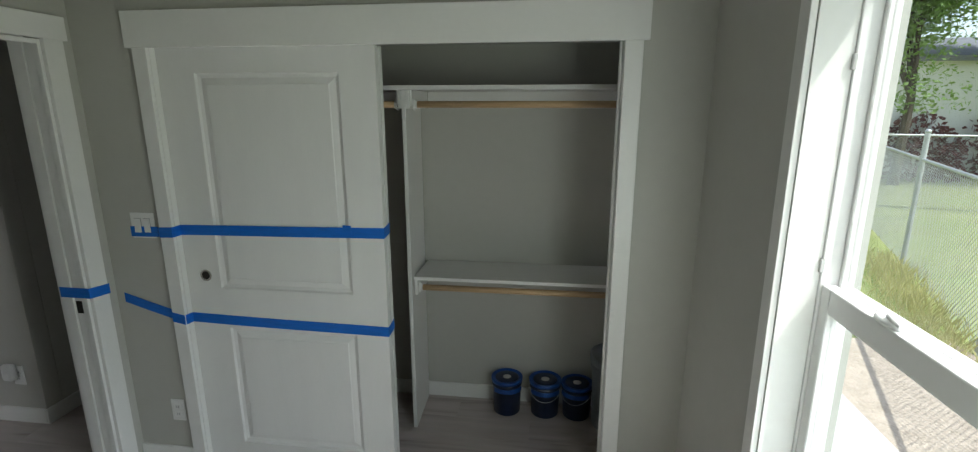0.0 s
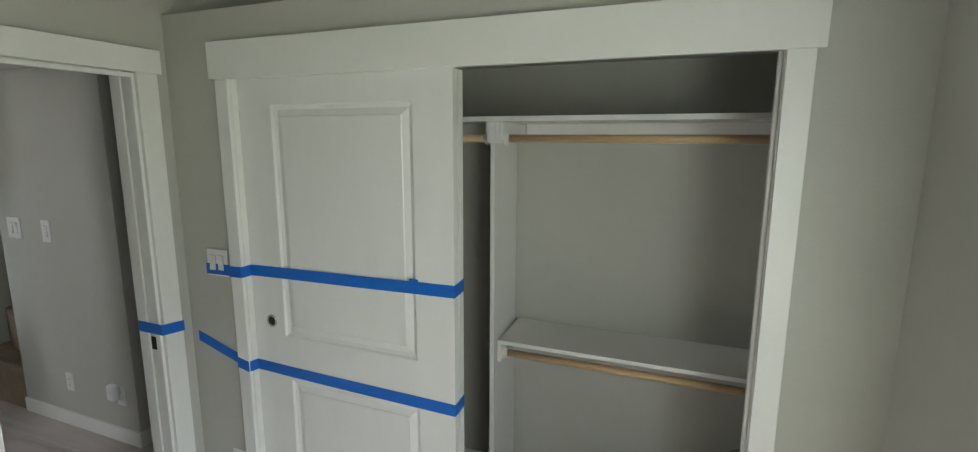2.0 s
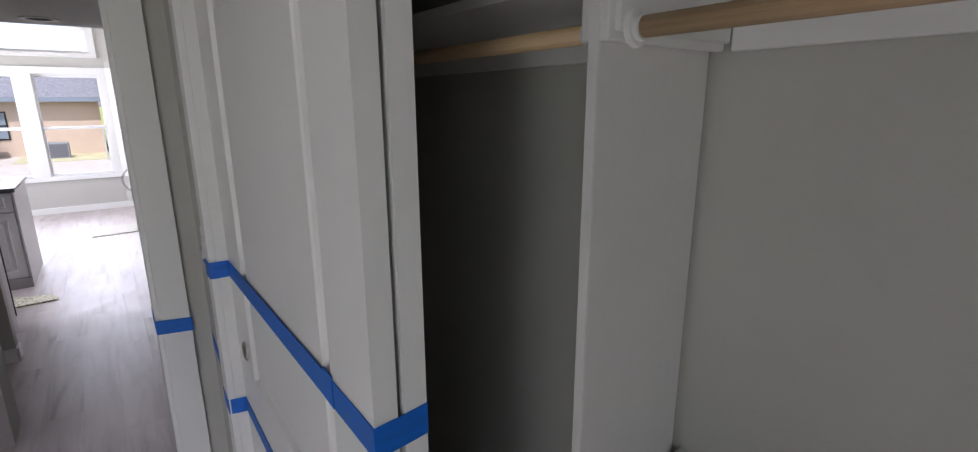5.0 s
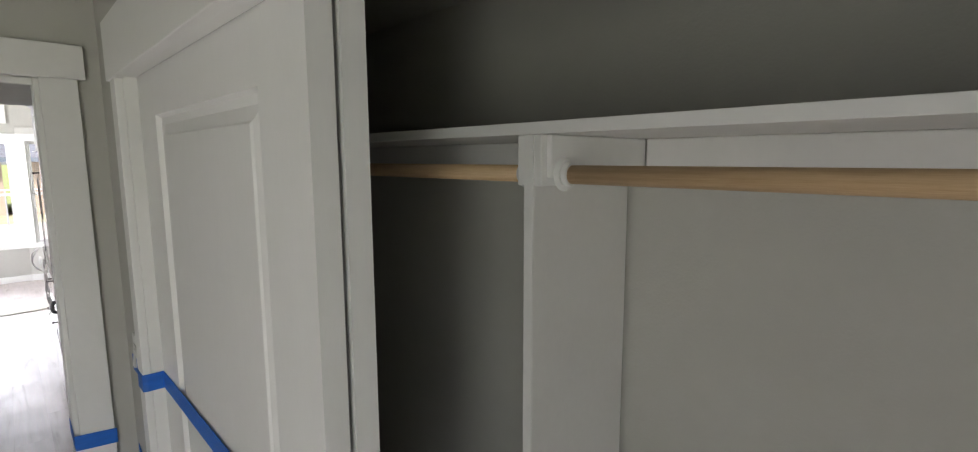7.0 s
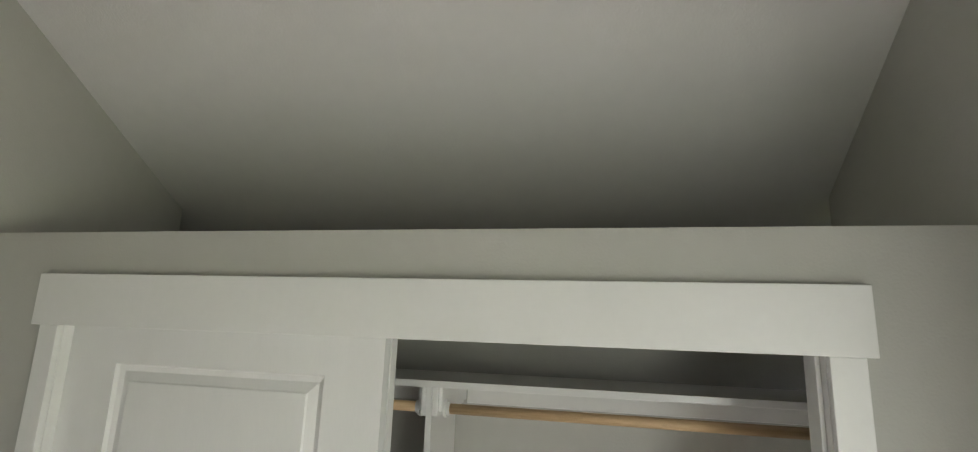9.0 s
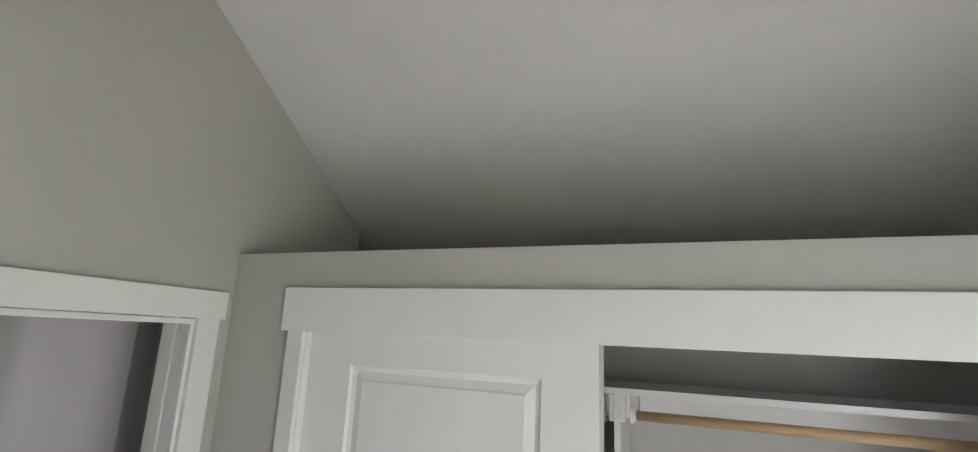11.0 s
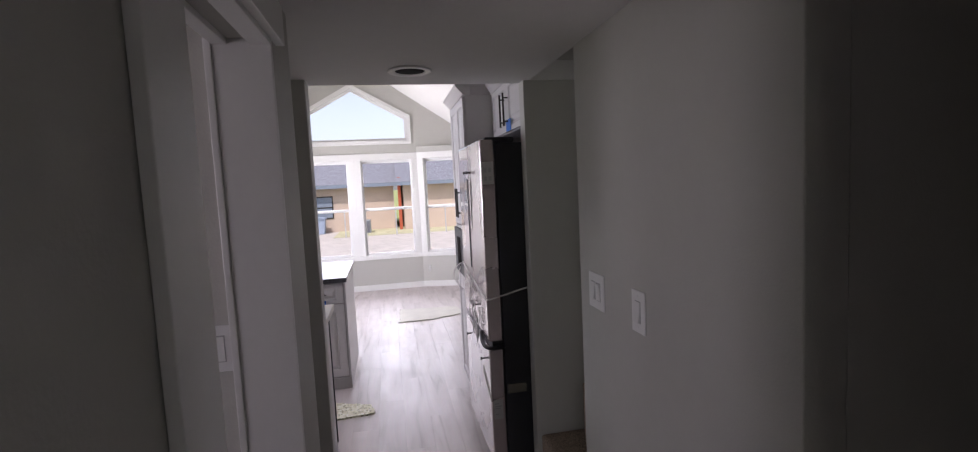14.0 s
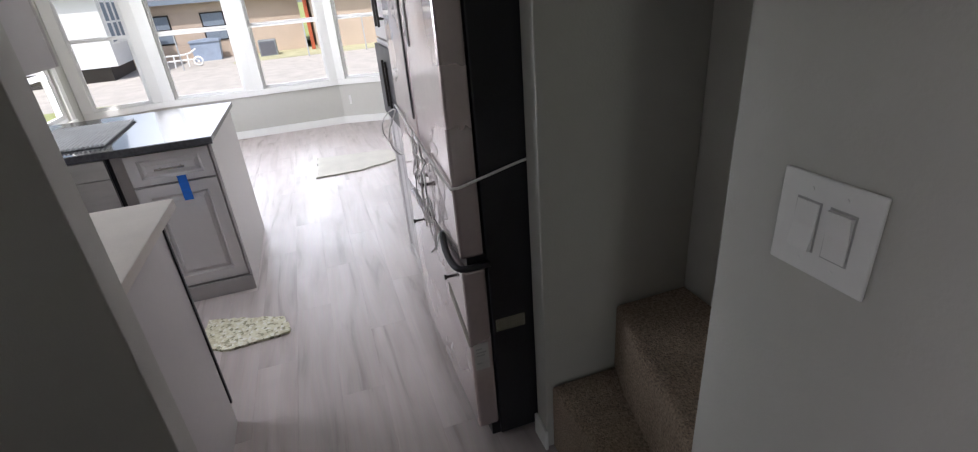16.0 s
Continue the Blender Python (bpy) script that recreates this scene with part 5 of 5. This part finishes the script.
def grass_tufts(name, n, area, h, material, label, seed):
    rg = random.Random(seed)
    bm = bmesh.new()
    for _ in range(n):
        x, y = area(rg)
        a, b = rg.uniform(0, 6.28), rg.uniform(0.2, 1.0) * h * 0.5
        hh = h * rg.uniform(0.5, 1.1)
        w = h * 0.009
        c, s = math.cos(a), math.sin(a)
        v = [bm.verts.new(p) for p in ((x - w * s, y + w * c, GZ), (x + w * s, y - w * c, GZ), (x + b * 0.4 * c + w * s, y + b * 0.4 * s - w * c, GZ + hh * 0.6), (x + b * c, y + b * s, GZ + hh))]
        bm.faces.new((v[0], v[1], v[2]))
        bm.faces.new((v[0], v[2], v[3]))
    o = mesh_object(name, bm, material)
    return tagged(o, label, "grass", "", "stuff")


def along_fence(rg):
    t = rg.random()
    return 6.95 - 1.3 * t + rg.gauss(0, 0.16) - 0.12, 5.6 - 3.2 * t + rg.gauss(0, 0.2)


grass_tufts("tall_grass", 1100, along_fence, 0.24, M_BLADE, "tall yellow grass along the fence", 3)
grass_tufts("lawn_grass", 9000, lambda rg: (rg.uniform(5.2, 11), rg.uniform(0, 9)), 0.09, M_GRASS, "short lawn grass", 5)


def tree(x, y, h, r, seed, label, leaves=5200):
    rg = random.Random(seed)
    t = thing("tree", label, "tree", (x, y, GZ), 0, "garden trees")
    bm = bmesh.new()
    tips = []

    def limb(p, d, length, rad, depth):
        q = p + d * length
        cyl(p, q, rad, rad * 0.66, 9, bm)
        if depth == 0:
            tips.append(q)
            return
        for _ in range(3):
            nd = (d + Vector((rg.uniform(-1, 1), rg.uniform(-1, 1), rg.uniform(-0.15, 0.7))) * 0.75).normalized()
            limb(q, nd, length * rg.uniform(0.6, 0.82), rad * 0.62, depth - 1)
        tips.append(q)

    limb(Vector((0, 0, -0.1)), Vector((0.04, 0.02, 1)).normalized(), h * 0.32, r, 4)
    part("trunk", bm, M_BARK, t)
    cb = bmesh.new()
    per = max(1, leaves // len(tips))
    for p in tips:
        for _ in range(per):
            o = Vector((rg.gauss(0, 1), rg.gauss(0, 1), rg.gauss(0, 0.8))) * h * 0.075
            c = p + o
            if c.z < h * 0.25:
                continue
            u = Vector((rg.gauss(0, 1), rg.gauss(0, 1), rg.gauss(0, 1))).normalized()
            w = u.orthogonal().normalized()
            s = rg.uniform(0.045, 0.095)
            vs = [cb.verts.new(c + u * s), cb.verts.new(c + w * s * 0.55), cb.verts.new(c - u * s), cb.verts.new(c - w * s * 0.55)]
            cb.faces.new(vs)
    part("crown", cb, M_LEAF, t)
    return t


tree(11.7, 13.7, 8.0, 0.15, 11, "leafy green shade tree beyond the fence", 90000)
tree(15.6, 14.2, 9, 0.17, 12, "large leafy tree beyond the fence", 60000)
tree(8.0, 17.0, 11, 0.2, 13, "tall leafy tree at the back of the lawn", 9000)
tree(22.0, 19.0, 12, 0.25, 14, "tall leafy tree in the distance", 8000)


def shrub(x, y, r, h, material, label, seed):
    rg = random.Random(seed)
    bm = bmesh.new()
    for _ in range(1600):
        a, e = rg.uniform(0, 6.28), rg.random() ** 0.5
        c = Vector((x + r * e * math.cos(a), y + r * e * math.sin(a), GZ + h * rg.random() * (1.1 - e * e * 0.6)))
        u = Vector((rg.gauss(0, 1), rg.gauss(0, 1), rg.gauss(0, 1))).normalized() * 0.09
        w = u.orthogonal() * 0.6
        bm.faces.new([bm.verts.new(c + u), bm.verts.new(c + w), bm.verts.new(c - u), bm.verts.new(c - w)])
    cyl((x, y, GZ - 0.05), (x, y, GZ + h * 0.5), 0.04, 0.02, 8, bm)
    return solid("shrub", bm, material, label, "shrub", "shrubs")


shrub(13.2, 15.5, 1.3, 1.9, M_HEDGE, "dark red leafy shrub behind the fence", 21)
shrub(16.0, 16.0, 1.5, 2.1, M_HEDGE, "dark red leafy shrub by the far house", 22)
shrub(10.6, 17.0, 1.4, 1.6, M_LEAF, "green shrub behind the lawn", 23)

# ---- houses ----
WG = GZ - 0.45


def house(at, turn, w, d, hgt, rise, wall, label, windows, trim=None):
    """A low house; local x along its front, which faces -y; windows: rows of x, z, width, height."""
    h = thing("house", label, "house", at, turn, "neighbouring houses")
    part("wall", bx((0, 0, -0.2), (w, d, hgt)), wall, h)
    for k in range(int(hgt / 0.22)):
        part("siding_board", bx((0, -0.012, k * 0.22 + 0.01), (w, -0.001, k * 0.22 + 0.226)), wall, h)
    part("roof", prism([(-0.5, hgt - 0.08), (d / 2, hgt + rise), (d + 0.5, hgt - 0.08), (d + 0.5, hgt + 0.08), (d / 2, hgt + rise + 0.18), (-0.5, hgt + 0.08)], "x", -0.4, w + 0.4), M_ROOF, h)
    part("fascia", bx((-0.4, -0.53, hgt - 0.14), (w + 0.4, -0.502, hgt + 0.06)), trim or M_GREYPAINT, h)
    for x, z, ww, wh in windows:
        fr_ = part("window", bx((x - 0.07, -0.05, z - 0.07), (x + ww + 0.07, -0.013, z + wh + 0.07)), M_BRONZE if wall is M_TAN else M_VINYL, h)
        part("pane", bx((x, -0.056, z), (x + ww, -0.0505, z + wh)), M_GREYPAINT, fr_)
        part("sash_rail", bx((x, -0.066, z + wh * 0.47), (x + ww, -0.0565, z + wh * 0.53)), M_BRONZE if wall is M_TAN else M_VINYL, fr_)
    return h


structure("yard", bx((-34, -40, WG), (-9.4, 40, WG + 0.02)), M_YARD, "pale sunlit gravel yard")
structure("lawn_strip", bx((-33, -3.5, WG + 0.02), (-27.5, 20, WG + 0.035)), M_DRYLAWN, "strip of dry lawn")
TE = math.pi / 2
house((-31.5, -9.2, WG), TE, 9.0, 8, 2.75, 2.0, M_TAN, "long tan neighbouring house with grey roof", [(1.9, 0.9, 1.0, 1.2), (4.4, 0.9, 0.95, 1.2)])
house((-30.2, 0.35, WG), TE, 14.0, 8, 2.75, 2.0, M_TAN, "tan garage wing with grey roof", [(4.0, 1.0, 1.2, 1.1)])
dp = thing("downpipe_post", "rust red corner post of the tan house", "post", (-30.3, 0.12, WG))
part("post", bx((-0.09, -0.09, 0), (0.09, 0.09, 3.1), 0.01), M_RUST, dp)
wh = thing("mobile_home", "white mobile home with a gabled front", "house", (-26.0, -7.44, WG), math.pi + 0.04)
part("skirt", bx((0.05, 0.3, 0), (3.85, 8.9, 0.55)), M_BRONZE, wh)
part("wall", bx((0, 0, 0.55), (3.9, 9, 3.3)), M_WHITESIDE, wh)
part("gable", prism([(0, 3.3), (3.9, 3.3), (1.95, 4.45)], "y", 0.0, 9.0), M_WHITESIDE, wh)
part("roof", prism([(-0.3, 3.12), (1.95, 4.46), (4.2, 3.12), (4.2, 3.30), (1.95, 4.66), (-0.3, 3.30)], "y", -0.35, 9.2), M_ROOF, wh)
gwn = part("window", prism([(1.2, 3.15), (2.7, 3.15), (2.7, 3.55), (1.95, 4.1), (1.2, 3.55)], "y", -0.04, -0.001), M_VINYL, wh)
part("pane", prism([(1.3, 3.23), (2.6, 3.23), (2.6, 3.52), (1.95, 3.98), (1.3, 3.52)], "y", -0.05, -0.041), M_GREYPAINT, gwn)
for x in (0.35, 1.2, 2.05, 2.9):
    wn_ = part("window", bx((x, -0.04, 1.35), (x + 0.66, -0.001, 2.95)), M_VINYL, wh)
    part("pane", bx((x + 0.08, -0.05, 1.43), (x + 0.58, -0.041, 2.12)), M_GREYPAINT, wn_)
    part("pane", bx((x + 0.08, -0.05, 2.2), (x + 0.58, -0.041, 2.87)), M_GREYPAINT, wn_)
fe = thing("rail_fence", "low white rail fence in the yard", "fence", (-27.0, -8.0, WG))
for k in range(9):
    part("post", cyl((0, k * 2.6, 0), (0, k * 2.6, 1.5), 0.03, seg=8), M_GALV, fe)
part("rail", cyl((0, 0, 1.47), (0, 20.8, 1.47), 0.03, seg=8), M_VINYL, fe)
ac = thing("air_conditioner", "grey air conditioner beside the tan house", "air conditioner", (-29.6, -2.0, WG))
part("body", bx((-0.4, -0.4, 0), (0.4, 0.4, 0.75), 0.03), M_GREYB, ac)
part("grille", bx((0.401, -0.34, 0.08), (0.41, 0.34, 0.68)), M_INK, ac)
bn = thing("storage_bin", "blue-grey plastic storage bin beside the tan house", "bin", (-30.7, -4.85, WG + 0.02))
part("body", prism([(-0.58, 0), (0.58, 0), (0.66, 0.86), (-0.66, 0.86)], "x", -0.35, 0.35), M_BIN, bn)
part("lid", prism([(-0.70, 0.861), (0.70, 0.861), (0.66, 0.95), (0, 1.0), (-0.66, 0.95)], "x", -0.40, 0.40), M_BIN, bn)
tr = thing("trailer_frame", "white tubular trailer frame with a small wheel", "trailer", (-28.3, -5.5, WG + 0.02))
for z in (0.28, 0.52):
    part("rail", wire(bend([(0, -1.1, z), (0, 0.1, z + 0.02), (0, 0.55, z + 0.22 if z > 0.4 else z)]), 0.035), M_VINYL, tr)
for y in (-1.0, -0.45, 0.1):
    part("upright", cyl((0, y, 0.0), (0, y + 0.05, 0.56), 0.03, seg=10), M_VINYL, tr)
bm = lathe([(0.15, -0.04), (0.20, -0.05), (0.22, 0.0), (0.20, 0.05), (0.15, 0.04)], 24, caps=False)
bmesh.ops.rotate(bm, verts=bm.verts[:], cent=(0, 0, 0), matrix=Matrix.Rotation(math.pi / 2, 3, "Y"))
bmesh.ops.translate(bm, verts=bm.verts[:], vec=(0.08, 0.55, 0.22))
whl = part("wheel", bm, M_VINYL, tr)
part("hub", cyl((0.05, 0.55, 0.22), (0.10, 0.55, 0.22), 0.05, seg=14), M_VINYL, whl)
house((24.0, 24.0, GZ), math.pi, 14.0, 8, 3.6, 0.9, M_WHITESIDE, "pale neighbouring house behind the trees", [(4.0, 1.0, 1.2, 1.2), (9.0, 1.0, 1.2, 1.2)])

# ---- floor boards ----
PW, PL = 0.182, 1.22
bm = bx((0, 0, -0.0118), (PL - 0.0003, PW - 0.0003, 0.0))
bmesh.ops.bevel(bm, geom=[e for e in bm.edges if all(v.co.z > -0.001 for v in e.verts)], offset=0.0004, segments=1, affect="EDGES")
board_mesh = bpy.data.meshes.new("floor_board")
bm.to_mesh(board_mesh)
bm.free()
board_mesh.materials.append(M_PLANK)
FX0, FX1 = -8.45, 2.75
rows = int((CB - YS + 0.1) / PW) + 1
for r in range(rows):
    xx = FX0 - (r * 0.437) % PL
    while xx < FX1:
        a, b = max(xx, FX0), min(xx + PL, FX1)
        if b - a > 0.05:
            ob = new("floor_board", board_mesh)
            ob.parent = sub
            ob.location = (a, YS - 0.05 + r * PW, 0)
            ob.scale = ((b - a) / PL, 1, 1)
        xx += PL
